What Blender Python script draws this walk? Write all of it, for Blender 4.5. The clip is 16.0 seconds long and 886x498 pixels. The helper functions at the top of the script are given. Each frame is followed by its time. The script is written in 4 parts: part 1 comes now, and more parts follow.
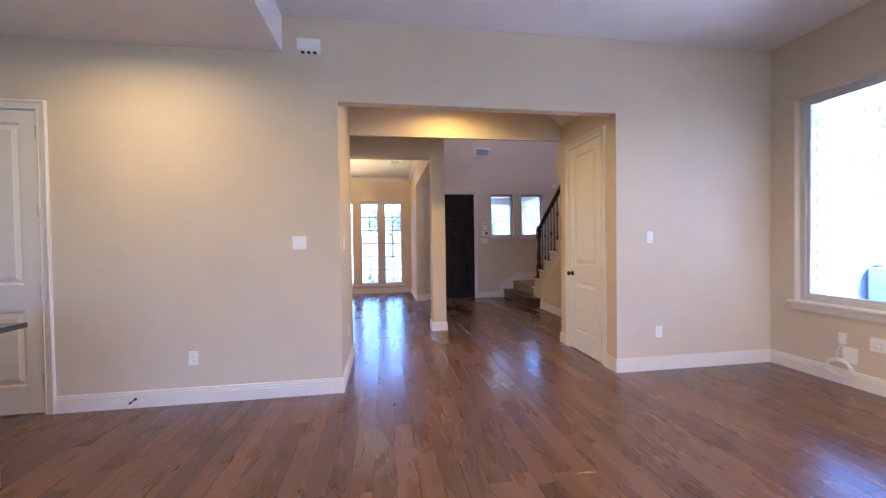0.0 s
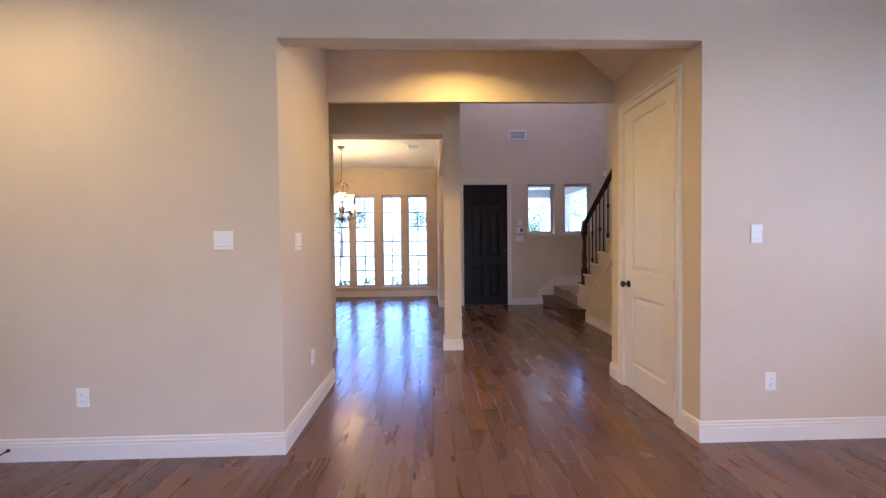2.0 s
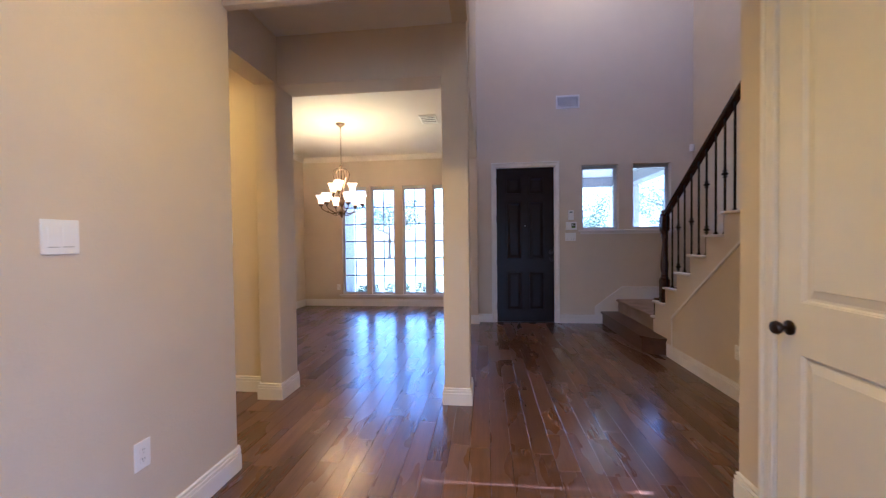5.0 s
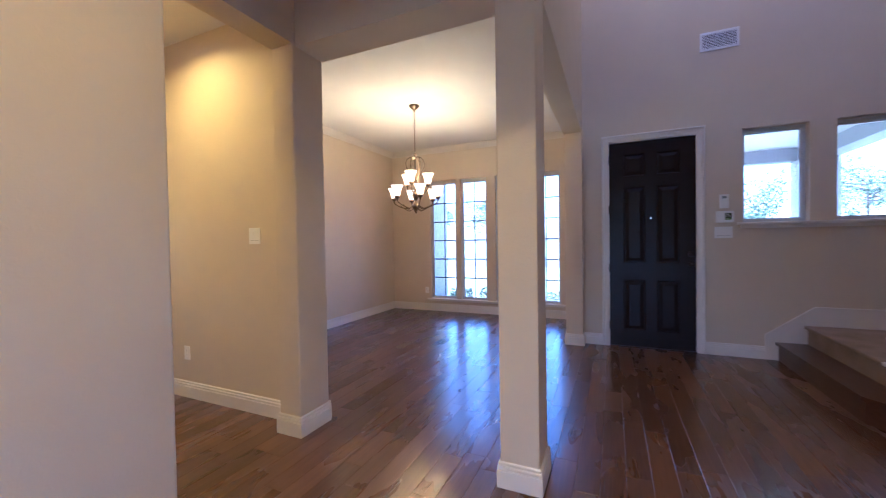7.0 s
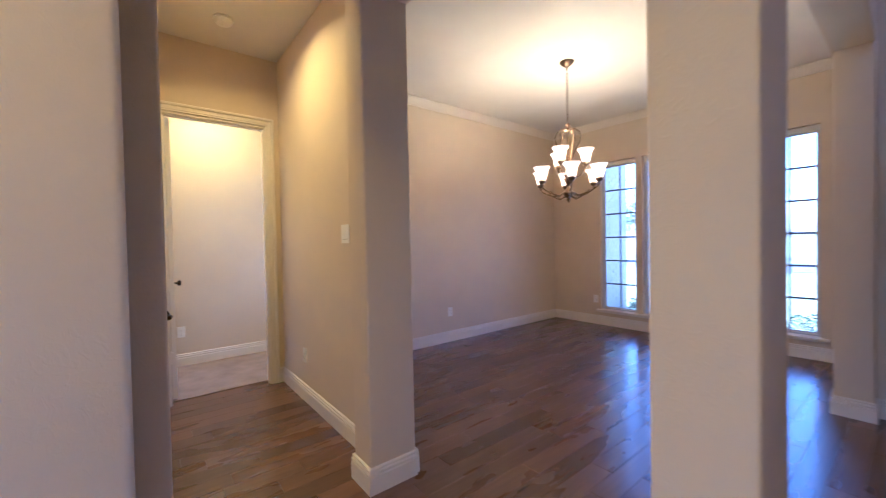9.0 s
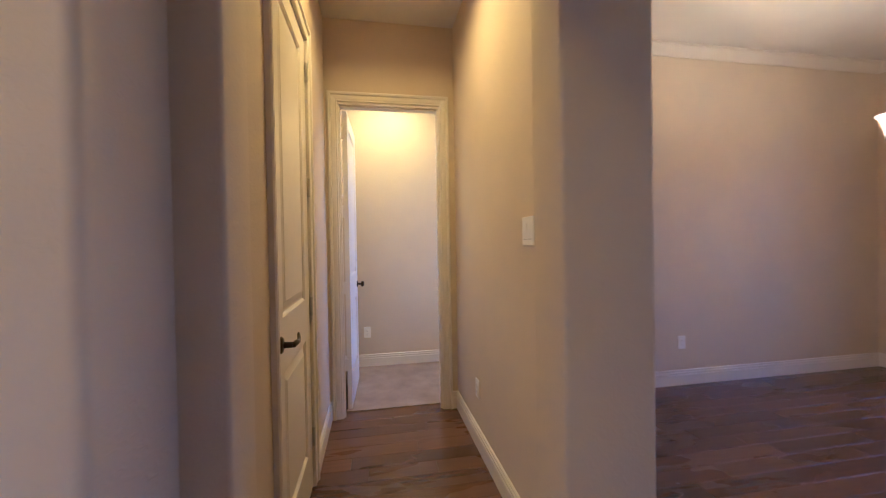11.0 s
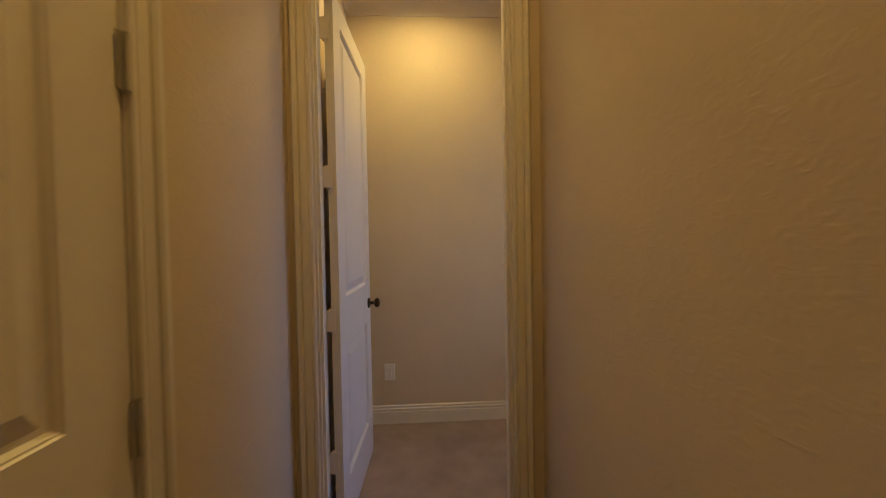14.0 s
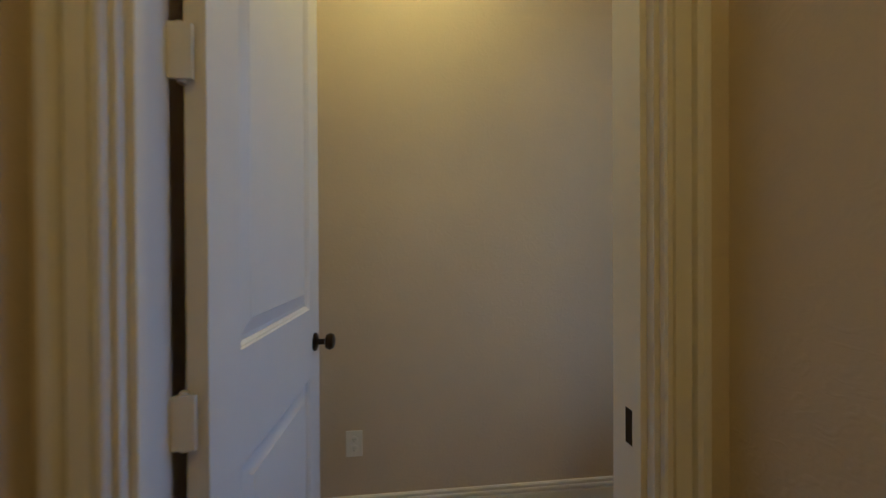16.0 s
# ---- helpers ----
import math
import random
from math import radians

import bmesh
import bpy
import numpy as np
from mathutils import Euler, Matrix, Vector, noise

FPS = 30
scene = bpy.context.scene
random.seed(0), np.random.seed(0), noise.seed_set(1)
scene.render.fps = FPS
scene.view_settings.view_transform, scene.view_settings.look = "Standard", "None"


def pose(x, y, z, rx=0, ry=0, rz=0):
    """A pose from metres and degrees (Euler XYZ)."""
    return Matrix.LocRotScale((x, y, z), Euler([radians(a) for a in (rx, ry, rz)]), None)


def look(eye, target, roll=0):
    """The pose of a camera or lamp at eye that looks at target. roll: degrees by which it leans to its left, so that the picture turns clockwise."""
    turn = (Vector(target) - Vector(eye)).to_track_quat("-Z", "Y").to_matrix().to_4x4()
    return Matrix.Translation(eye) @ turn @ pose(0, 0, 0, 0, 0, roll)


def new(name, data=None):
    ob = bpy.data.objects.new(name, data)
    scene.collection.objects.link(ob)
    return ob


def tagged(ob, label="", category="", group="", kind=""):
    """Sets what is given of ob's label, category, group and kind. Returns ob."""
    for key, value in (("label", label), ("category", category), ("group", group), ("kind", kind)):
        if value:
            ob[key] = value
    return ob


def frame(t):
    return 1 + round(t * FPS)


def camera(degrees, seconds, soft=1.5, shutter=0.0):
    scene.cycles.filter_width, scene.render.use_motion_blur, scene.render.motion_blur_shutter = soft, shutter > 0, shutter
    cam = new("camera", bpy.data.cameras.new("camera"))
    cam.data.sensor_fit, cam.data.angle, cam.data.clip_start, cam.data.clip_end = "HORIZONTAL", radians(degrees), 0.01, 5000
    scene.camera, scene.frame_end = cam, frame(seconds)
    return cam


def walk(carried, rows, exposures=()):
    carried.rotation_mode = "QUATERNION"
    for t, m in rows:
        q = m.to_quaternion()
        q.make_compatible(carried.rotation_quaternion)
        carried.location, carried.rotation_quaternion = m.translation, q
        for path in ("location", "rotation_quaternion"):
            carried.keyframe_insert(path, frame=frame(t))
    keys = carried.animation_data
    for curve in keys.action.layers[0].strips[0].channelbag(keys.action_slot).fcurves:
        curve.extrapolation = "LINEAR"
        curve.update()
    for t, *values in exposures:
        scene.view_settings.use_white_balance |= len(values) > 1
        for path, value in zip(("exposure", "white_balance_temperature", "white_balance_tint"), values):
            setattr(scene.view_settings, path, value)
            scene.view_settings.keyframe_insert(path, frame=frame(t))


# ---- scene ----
cam = camera(99.0, 16.0, soft=1.15, shutter=0.5)
METRES, EYE, TILT, LEAN, TURN = 8.0, 1.5, 0.0, 0.0, -8.4
EXPOSURES = [(0.0, 3.52, 4350, 29), (3.0, 3.4, 4500, 30), (5.5, 3.37, 4100, 28), (8.0, 3.34, 3950, 30), (10.0, 3.28, 3900, 30), (12.5, 2.3, 4450, 40), (13.0, 2.03, 4600, 39), (14.0, 1.77, 4850, 29), (15.4, 1.55, 4550, 14), (16.0, 1.6, 4150, 15)]
PATH = [
    (0, (0.679, 0.715, 1.336), (0.985, 2.691, 1.299), -0.8),
    (0.5, (0.856, 0.985, 1.344), (1.068, 2.973, 1.306), -0.8),
    (1, (1.016, 1.239, 1.351), (1.142, 3.234, 1.311), -0.8),
    (1.5, (1.135, 1.514, 1.35), (1.203, 3.513, 1.306), -0.7),
    (2, (1.227, 1.798, 1.333), (1.291, 3.797, 1.287), -0.6),
    (2.5, (1.314, 2.082, 1.319), (1.376, 4.081, 1.276), -0.6),
    (3, (1.401, 2.342, 1.315), (1.459, 4.341, 1.271), -0.6),
    (5.5, (1.799, 3.629, 1.304), (1.459, 5.6, 1.265), -0.7),
    (6, (1.865, 3.892, 1.305), (1.393, 5.835, 1.264), -0.7),
    (6.5, (1.908, 4.174, 1.307), (1.256, 6.064, 1.263), -0.7),
    (7, (1.936, 4.435, 1.297), (1.117, 6.259, 1.259), -0.9),
    (7.5, (1.95, 4.693, 1.305), (0.961, 6.431, 1.265), -0.9),
    (8, (1.944, 4.959, 1.306), (0.765, 6.573, 1.262), -0.9),
    (8.5, (1.877, 5.213, 1.292), (0.51, 6.672, 1.256), -1.1),
    (9, (1.777, 5.434, 1.299), (0.214, 6.681, 1.262), -1.1),
    (9.5, (1.638, 5.596, 1.3), (-0.09, 6.602, 1.263), -1.2),
    (10, (1.493, 5.762, 1.316), (-0.373, 6.479, 1.273), -1.1),
    (10.2, (1.379, 5.76, 1.313), (-0.517, 6.395, 1.278), -1.1),
    (12.5, (0.275, 6.039, 1.323), (-1.723, 6.135, 1.277), -0.8),
    (13, (0.025, 6.041, 1.315), (-1.972, 6.135, 1.274), -0.8),
    (13.5, (-0.227, 6.031, 1.314), (-2.224, 6.129, 1.266), -0.9),
    (14, (-0.503, 6.003, 1.313), (-2.5, 6.109, 1.265), -1.0),
    (14.5, (-0.788, 5.998, 1.323), (-2.786, 6.08, 1.27), -0.3),
    (15, (-1.027, 5.989, 1.305), (-3.025, 6.061, 1.272), -0.0),
    (15.5, (-1.26, 5.96, 1.285), (-3.258, 6.051, 1.262), -0.6),
    (16, (-1.456, 5.963, 1.265), (-3.443, 6.187, 1.254), -0.3),
]
walk(cam, [(t, look(eye, target, roll)) for t, eye, target, roll in PATH], EXPOSURES)

# ---- world, sun, lamps ----
world = bpy.data.worlds.new("world")
scene.world = world
world.use_nodes = True
_wn = world.node_tree.nodes
_sky = _wn.new("ShaderNodeTexSky")
_sky.sky_type = "NISHITA"
_sky.sun_disc = False
_sky.sun_elevation = radians(72)
_sky.sun_rotation = radians(-90)
_sky.dust_density = 2.0
world.node_tree.links.new(_sky.outputs[0], _wn["Background"].inputs[0])
_wn["Background"].inputs[1].default_value = 0.15

sun_data = bpy.data.lights.new("sun", "SUN")
sun_data.energy, sun_data.angle, sun_data.color = 5.0, radians(0.5), (1.0, 0.95, 0.88)
sun = new("sun", sun_data)
sun.matrix_world = look((0, 0, 20), (6.5, 0.0, 0.0))


def lamp(name, kind, loc, power, color, size=0.1, down=True, spread=None):
    d = bpy.data.lights.new(name, kind)
    d.energy, d.color = power, color
    if kind == "AREA":
        d.shape, d.size = "DISK", size
        if spread:
            d.spread = radians(spread)
    else:
        d.shadow_soft_size = size
    if kind == "SPOT":
        d.spot_size, d.spot_blend = radians(spread or 110), 0.9
    ob = new(name, d)
    ob.location = loc
    return ob


WARM = (1.0, 0.575, 0.06)
LIVING = ((1.2, 1.1), (3.7, 1.1), (-2.6, 1.6), (1.2, -1.6), (3.7, -1.6))
WARM2 = (1.0, 0.62, 0.17)
BULB = 1.25
lamp("downlight_hall", "AREA", (-1.05, 5.99, 2.985), 2.1, WARM, 0.12, spread=150)
lamp("downlight_passage", "AREA", (1.45, 4.75, 3.06), 2.9, WARM, 0.12, spread=150)
lamp("downlight_kitchen", "AREA", (-1.15, 3.3, 2.965), 2.6, WARM2, 0.12, spread=170)
lamp("downlight_bedroom", "AREA", (-2.72, 6.04, 2.955), 3.0, (1.0, 0.64, 0.10), 0.25, spread=170)

for _x, _y in LIVING:
    lamp("downlight_living", "AREA", (_x, _y, 3.285), 5.8, WARM2, 0.14, spread=160)
# Added fill lamp out of view, without a fixture; brightens the upper foyer walls.
lamp("foyer_fill", "POINT", (3.1, 8.3, 5.6), 5.0, (1.0, 0.72, 0.38), 0.12)


# ---- materials ----
def mat(name, base, rough=0.6, metal=0.0, var=0.06, scale=8.0, bump=0.0, bscale=200.0, coat=0.0, spec=0.5):
    m = bpy.data.materials.new(name)
    m.use_nodes = True
    nt = m.node_tree
    b = nt.nodes["Principled BSDF"]
    b.inputs["Roughness"].default_value = rough
    b.inputs["Metallic"].default_value = metal
    b.inputs["Specular IOR Level"].default_value = spec
    b.inputs["Coat Weight"].default_value = coat
    tc = nt.nodes.new("ShaderNodeTexCoord")
    n1 = nt.nodes.new("ShaderNodeTexNoise")
    n1.inputs["Scale"].default_value = scale
    n1.inputs["Detail"].default_value = 6
    nt.links.new(tc.outputs["Object"], n1.inputs["Vector"])
    r = nt.nodes.new("ShaderNodeValToRGB")
    r.color_ramp.elements[0].position, r.color_ramp.elements[1].position = 0.3, 0.7
    r.color_ramp.elements[0].color = (*[c * (1 - var) for c in base], 1)
    r.color_ramp.elements[1].color = (*[min(1, c * (1 + var)) for c in base], 1)
    nt.links.new(n1.outputs[0], r.inputs[0])
    nt.links.new(r.outputs[0], b.inputs["Base Color"])
    if bump:
        n2 = nt.nodes.new("ShaderNodeTexNoise")
        n2.inputs["Scale"].default_value = bscale
        n2.inputs["Detail"].default_value = 4
        nt.links.new(tc.outputs["Object"], n2.inputs["Vector"])
        bp = nt.nodes.new("ShaderNodeBump")
        bp.inputs["Strength"].default_value = bump
        bp.inputs["Distance"].default_value = 0.003
        nt.links.new(n2.outputs[0], bp.inputs["Height"])
        nt.links.new(bp.outputs[0], b.inputs["Normal"])
    return m


def wall_paint(name, base, rough=0.75):
    """Matt paint over hand-trowelled plaster: small swirls under a fine orange peel."""
    m = mat(name, base, rough, var=0.025, scale=3.0)
    nt = m.node_tree
    b = nt.nodes["Principled BSDF"]
    tc = nt.nodes.new("ShaderNodeTexCoord")
    n1, n2, n3 = (nt.nodes.new("ShaderNodeTexNoise") for _ in range(3))
    for n, s, d in ((n1, 26.0, 6.0), (n2, 150.0, 3.0), (n3, 1.3, 2.0)):
        n.inputs["Scale"].default_value = s
        n.inputs["Detail"].default_value = d
        nt.links.new(tc.outputs["Object"], n.inputs["Vector"])
    n1.inputs["Distortion"].default_value = 2.2
    ramp = nt.nodes.new("ShaderNodeValToRGB")
    ramp.color_ramp.elements[0].position, ramp.color_ramp.elements[1].position = 0.5, 0.68
    nt.links.new(n1.outputs[0], ramp.inputs[0])
    big = nt.nodes.new("ShaderNodeMath")
    big.operation = "MULTIPLY"
    nt.links.new(ramp.outputs[0], big.inputs[0])
    nt.links.new(n3.outputs[0], big.inputs[1])
    add = nt.nodes.new("ShaderNodeMath")
    add.operation = "MULTIPLY_ADD"
    nt.links.new(n2.outputs[0], add.inputs[0])
    add.inputs[1].default_value = 0.35
    nt.links.new(big.outputs[0], add.inputs[2])
    bp = nt.nodes.new("ShaderNodeBump")
    bp.inputs["Strength"].default_value = 0.65
    bp.inputs["Distance"].default_value = 0.0012
    nt.links.new(add.outputs[0], bp.inputs["Height"])
    nt.links.new(bp.outputs[0], b.inputs["Normal"])
    return m


def wood(name, dark, light, rough=0.3, per_object=True, grain=1.0, bump=0.25):
    """Stained boards; the grain runs along the object's y axis."""
    m = bpy.data.materials.new(name)
    m.use_nodes = True
    nt = m.node_tree
    N, L = nt.nodes, nt.links
    b = N["Principled BSDF"]
    tc = N.new("ShaderNodeTexCoord")
    info = N.new("ShaderNodeObjectInfo") if per_object else N.new("ShaderNodeNewGeometry")
    rnd = info.outputs["Random"] if per_object else info.outputs["Random Per Island"]
    off = N.new("ShaderNodeVectorMath")
    off.operation = "SCALE"
    off.inputs[0].default_value = (37.0, 51.0, 23.0)
    L.new(rnd, off.inputs["Scale"])
    add = N.new("ShaderNodeVectorMath")
    L.new(tc.outputs["Object"], add.inputs[0])
    L.new(off.outputs[0], add.inputs[1])
    mp = N.new("ShaderNodeMapping")
    mp.inputs["Scale"].default_value = (44 * grain, 2.4 * grain, 44 * grain)
    L.new(add.outputs[0], mp.inputs[0])
    n1 = N.new("ShaderNodeTexNoise")
    n1.inputs["Scale"].default_value = 1.0
    n1.inputs["Detail"].default_value = 8
    n1.inputs["Distortion"].default_value = 1.2
    L.new(mp.outputs[0], n1.inputs["Vector"])
    mp2 = N.new("ShaderNodeMapping")
    mp2.inputs["Scale"].default_value = (5, 1.3, 5)
    L.new(add.outputs[0], mp2.inputs[0])
    n2 = N.new("ShaderNodeTexNoise")
    n2.inputs["Scale"].default_value = 1.0
    n2.inputs["Detail"].default_value = 3
    L.new(mp2.outputs[0], n2.inputs["Vector"])
    mix = N.new("ShaderNodeMath")
    mix.operation = "MULTIPLY_ADD"
    L.new(n1.outputs[0], mix.inputs[0])
    mix.inputs[1].default_value = 0.55
    m2 = N.new("ShaderNodeMath")
    m2.operation = "MULTIPLY"
    L.new(n2.outputs[0], m2.inputs[0])
    m2.inputs[1].default_value = 0.34
    L.new(m2.outputs[0], mix.inputs[2])
    m3 = N.new("ShaderNodeMath")
    m3.operation = "MULTIPLY_ADD"
    L.new(rnd, m3.inputs[0])
    m3.inputs[1].default_value = 0.28
    L.new(mix.outputs[0], m3.inputs[2])
    r = N.new("ShaderNodeValToRGB")
    r.color_ramp.elements[0].position, r.color_ramp.elements[1].position = 0.36, 0.95
    r.color_ramp.elements[0].color, r.color_ramp.elements[1].color = (*dark, 1), (*light, 1)
    L.new(m3.outputs[0], r.inputs[0])
    mp3 = N.new("ShaderNodeMapping")
    mp3.inputs["Scale"].default_value = (70, 4.0, 70)
    L.new(add.outputs[0], mp3.inputs[0])
    n3 = N.new("ShaderNodeTexNoise")
    n3.inputs["Scale"].default_value = 1.0
    n3.inputs["Detail"].default_value = 3
    n3.inputs["Distortion"].default_value = 0.6
    L.new(mp3.outputs[0], n3.inputs["Vector"])
    st = N.new("ShaderNodeMapRange")
    st.inputs["From Min"].default_value, st.inputs["From Max"].default_value = 0.66, 0.76
    st.inputs["To Min"].default_value, st.inputs["To Max"].default_value = 1.0, 0.6
    L.new(n3.outputs[0], st.inputs[0])
    dk = N.new("ShaderNodeVectorMath")
    dk.operation = "SCALE"
    L.new(r.outputs[0], dk.inputs[0])
    L.new(st.outputs[0], dk.inputs["Scale"])
    L.new(dk.outputs[0], b.inputs["Base Color"])
    rr = N.new("ShaderNodeMapRange")
    rr.inputs["To Min"].default_value, rr.inputs["To Max"].default_value = rough - 0.07, rough + 0.09
    L.new(n2.outputs[0], rr.inputs[0])
    L.new(rr.outputs[0], b.inputs["Roughness"])
    bp = N.new("ShaderNodeBump")
    bp.inputs["Strength"].default_value = bump
    bp.inputs["Distance"].default_value = 0.003
    L.new(mix.outputs[0], bp.inputs["Height"])
    L.new(bp.outputs[0], b.inputs["Normal"])
    return m


def glass_mat():
    m = bpy.data.materials.new("window_glass")
    m.use_nodes = True
    nt = m.node_tree
    nt.nodes.remove(nt.nodes["Principled BSDF"])
    out = nt.nodes["Material Output"]
    tr, gl, fr, mx = (nt.nodes.new(k) for k in ("ShaderNodeBsdfTransparent", "ShaderNodeBsdfGlossy", "ShaderNodeFresnel", "ShaderNodeMixShader"))
    tr.inputs[0].default_value = (0.93, 0.96, 0.95, 1)
    gl.inputs["Roughness"].default_value = 0.0
    fr.inputs[0].default_value = 1.45
    nt.links.new(fr.outputs[0], mx.inputs[0])
    nt.links.new(tr.outputs[0], mx.inputs[1])
    nt.links.new(gl.outputs[0], mx.inputs[2])
    nt.links.new(mx.outputs[0], out.inputs[0])
    return m


def glow(name, color, strength, base=(0.8, 0.75, 0.65)):
    m = mat(name, base, 0.35)
    b = m.node_tree.nodes["Principled BSDF"]
    b.inputs["Emission Color"].default_value = (*color, 1)
    b.inputs["Emission Strength"].default_value = strength
    return m


def shade_glass():
    """Frosted glass: part of the bulb's light goes straight through, the rest is scattered."""
    m = glow("lit_glass_shade", (1.0, 0.72, 0.36), 0.35)
    nt = m.node_tree
    tr, mx = nt.nodes.new("ShaderNodeBsdfTransparent"), nt.nodes.new("ShaderNodeMixShader")
    tr.inputs[0].default_value = (1.0, 0.86, 0.66, 1)
    mx.inputs[0].default_value = 0.5
    nt.links.new(tr.outputs[0], mx.inputs[1])
    nt.links.new(nt.nodes["Principled BSDF"].outputs[0], mx.inputs[2])
    nt.links.new(mx.outputs[0], nt.nodes["Material Output"].inputs[0])
    return m


PAINT = wall_paint("beige_wall_paint", (0.605, 0.51, 0.375))
CEIL = wall_paint("ceiling_paint", (0.68, 0.64, 0.60), 0.85)
TRIM = mat("trim_paint", (0.72, 0.67, 0.60), 0.32, var=0.015)
FLOOR = wood("floor_wood", (0.058, 0.027, 0.015), (0.170, 0.082, 0.042), 0.27, bump=0.05)
FLOOR_FAR = wood("floor_wood_far", (0.058, 0.027, 0.015), (0.170, 0.082, 0.042), 0.27, per_object=False, bump=0.05)
CROWNPAINT = mat("crown_paint", (0.66, 0.60, 0.52), 0.4, var=0.015)
for _m in (FLOOR, FLOOR_FAR):
    _m.node_tree.nodes["Principled BSDF"].inputs["Coat Weight"].default_value = 0.35
    _m.node_tree.nodes["Principled BSDF"].inputs["Coat Roughness"].default_value = 0.14
STEPWOOD = wood("step_wood", (0.03, 0.012, 0.008), (0.13, 0.06, 0.036), 0.3)
DOORWOOD = wood("door_wood", (0.003, 0.002, 0.002), (0.02, 0.008, 0.006), 0.34, bump=0.1)
DOORWOOD.node_tree.nodes["Principled BSDF"].inputs["Specular IOR Level"].default_value = 0.18
RAILWOOD = wood("rail_wood", (0.028, 0.011, 0.008), (0.11, 0.045, 0.03), 0.22, bump=0.05)
IRON = mat("black_iron", (0.012, 0.011, 0.012), 0.42, 0.6, bump=0.1, bscale=90)
BRONZE = mat("oil_rubbed_bronze", (0.045, 0.032, 0.028), 0.3, 0.9)
BRASS = mat("antique_brass", (0.13, 0.09, 0.05), 0.33, 0.9, var=0.25, scale=30)
HINGE = mat("satin_nickel_hinge", (0.48, 0.46, 0.43), 0.35, 0.6)
PLASTIC = mat("white_plastic", (0.8, 0.78, 0.74), 0.35, var=0.01)
DARK = mat("dark_slot", (0.02, 0.02, 0.02), 0.6)
CARPET = mat("beige_carpet", (0.29, 0.225, 0.19), 0.95, var=0.16, scale=5, bump=0.9, bscale=260, spec=0.1)
VINYL = mat("window_frame_vinyl", (0.55, 0.55, 0.55), 0.4, var=0.02)
MUNTIN = mat("muntin_bars", (0.07, 0.07, 0.07), 0.45)
GLASS = glass_mat()
STONE = mat("dark_granite", (0.05, 0.045, 0.045), 0.15, var=0.5, scale=60)
CABINET = mat("cabinet_paint", (0.35, 0.28, 0.2), 0.4)
SHADE = shade_glass()
LENS = glow("downlight_lens", (1.0, 0.72, 0.4), 2.5)
SUBFLOOR = mat("subfloor", (0.03, 0.02, 0.015), 0.9)
CONCRETE = mat("concrete", (0.50, 0.48, 0.44), 0.85, var=0.15, scale=3, bump=0.3, bscale=60)
BRICK = mat("brick", (0.50, 0.45, 0.38), 0.85, var=0.15, scale=12, bump=0.4, bscale=90)
MORTAR = mat("mortar", (0.5, 0.47, 0.42), 0.9)
GRASS = mat("lawn", (0.14, 0.15, 0.08), 0.9, var=0.25, scale=3, bump=0.6, bscale=30)
LEAF = mat("foliage", (0.09, 0.12, 0.05), 0.6, var=0.3, scale=4)
BARK = mat("bark", (0.14, 0.1, 0.07), 0.9, var=0.3, scale=10, bump=0.7, bscale=30)
ROAD = mat("asphalt", (0.06, 0.06, 0.06), 0.85, var=0.2, scale=5)
FENCE = mat("fence_boards", (0.33, 0.27, 0.2), 0.8, var=0.25, scale=6)
ROOF = mat("roof_shingles", (0.12, 0.11, 0.1), 0.9, var=0.3, scale=9)
FASCIA = mat("grey_fascia_paint", (0.34, 0.33, 0.33), 0.6, var=0.05)
COVER = mat("blue_grey_plastic", (0.10, 0.14, 0.2), 0.5)


# ---- mesh helpers ----
def box(bm, x0, x1, y0, y1, z0, z1):
    v = [bm.verts.new((x, y, z)) for z in (z0, z1) for y in (y0, y1) for x in (x0, x1)]
    for f in ((0, 2, 3, 1), (4, 5, 7, 6), (0, 1, 5, 4), (2, 6, 7, 3), (1, 3, 7, 5), (0, 4, 6, 2)):
        bm.faces.new([v[i] for i in f])
    return v


def mesh(name, bm, material, smooth=False):
    me = bpy.data.meshes.new(name)
    bmesh.ops.recalc_face_normals(bm, faces=bm.faces)
    bm.to_mesh(me)
    bm.free()
    me.materials.append(material)
    if smooth:
        me.shade_smooth()
        me.set_sharp_from_angle(angle=radians(40))
    return me


def part(name, bm, material, parent=None, label="", smooth=False, loc=None, kind=""):
    ob = new(name, mesh(name, bm, material, smooth))
    if parent:
        ob.parent = parent
    if loc:
        ob.location = loc
    return tagged(ob, label, kind=kind)


def thing(name, label, category, loc=(0, 0, 0), rz=0.0, group="", kind=""):
    ob = new(name)
    ob.empty_display_size = 0.1
    ob.location = loc
    ob.rotation_euler = (0, 0, radians(rz))
    return tagged(ob, label, category, group, kind)


def structure(name, bm, material, label, category, smooth=False):
    return tagged(part(name, bm, material, smooth=smooth), label, category, kind="structure")


def bevel_vertical(bm, width, segs=3, y_min=-1e9):
    edges = [e for e in bm.edges if e.verts[0].co.y > y_min and abs(e.verts[0].co.z - e.verts[1].co.z) > 0.3 and abs(e.verts[0].co.x - e.verts[1].co.x) < 1e-5 and abs(e.verts[0].co.y - e.verts[1].co.y) < 1e-5]
    bmesh.ops.bevel(bm, geom=edges, offset=width, segments=segs, affect="EDGES", profile=0.5)


def bevel_all(bm, width, segs=2):
    bmesh.ops.bevel(bm, geom=list(bm.edges), offset=width, segments=segs, affect="EDGES", profile=0.5)


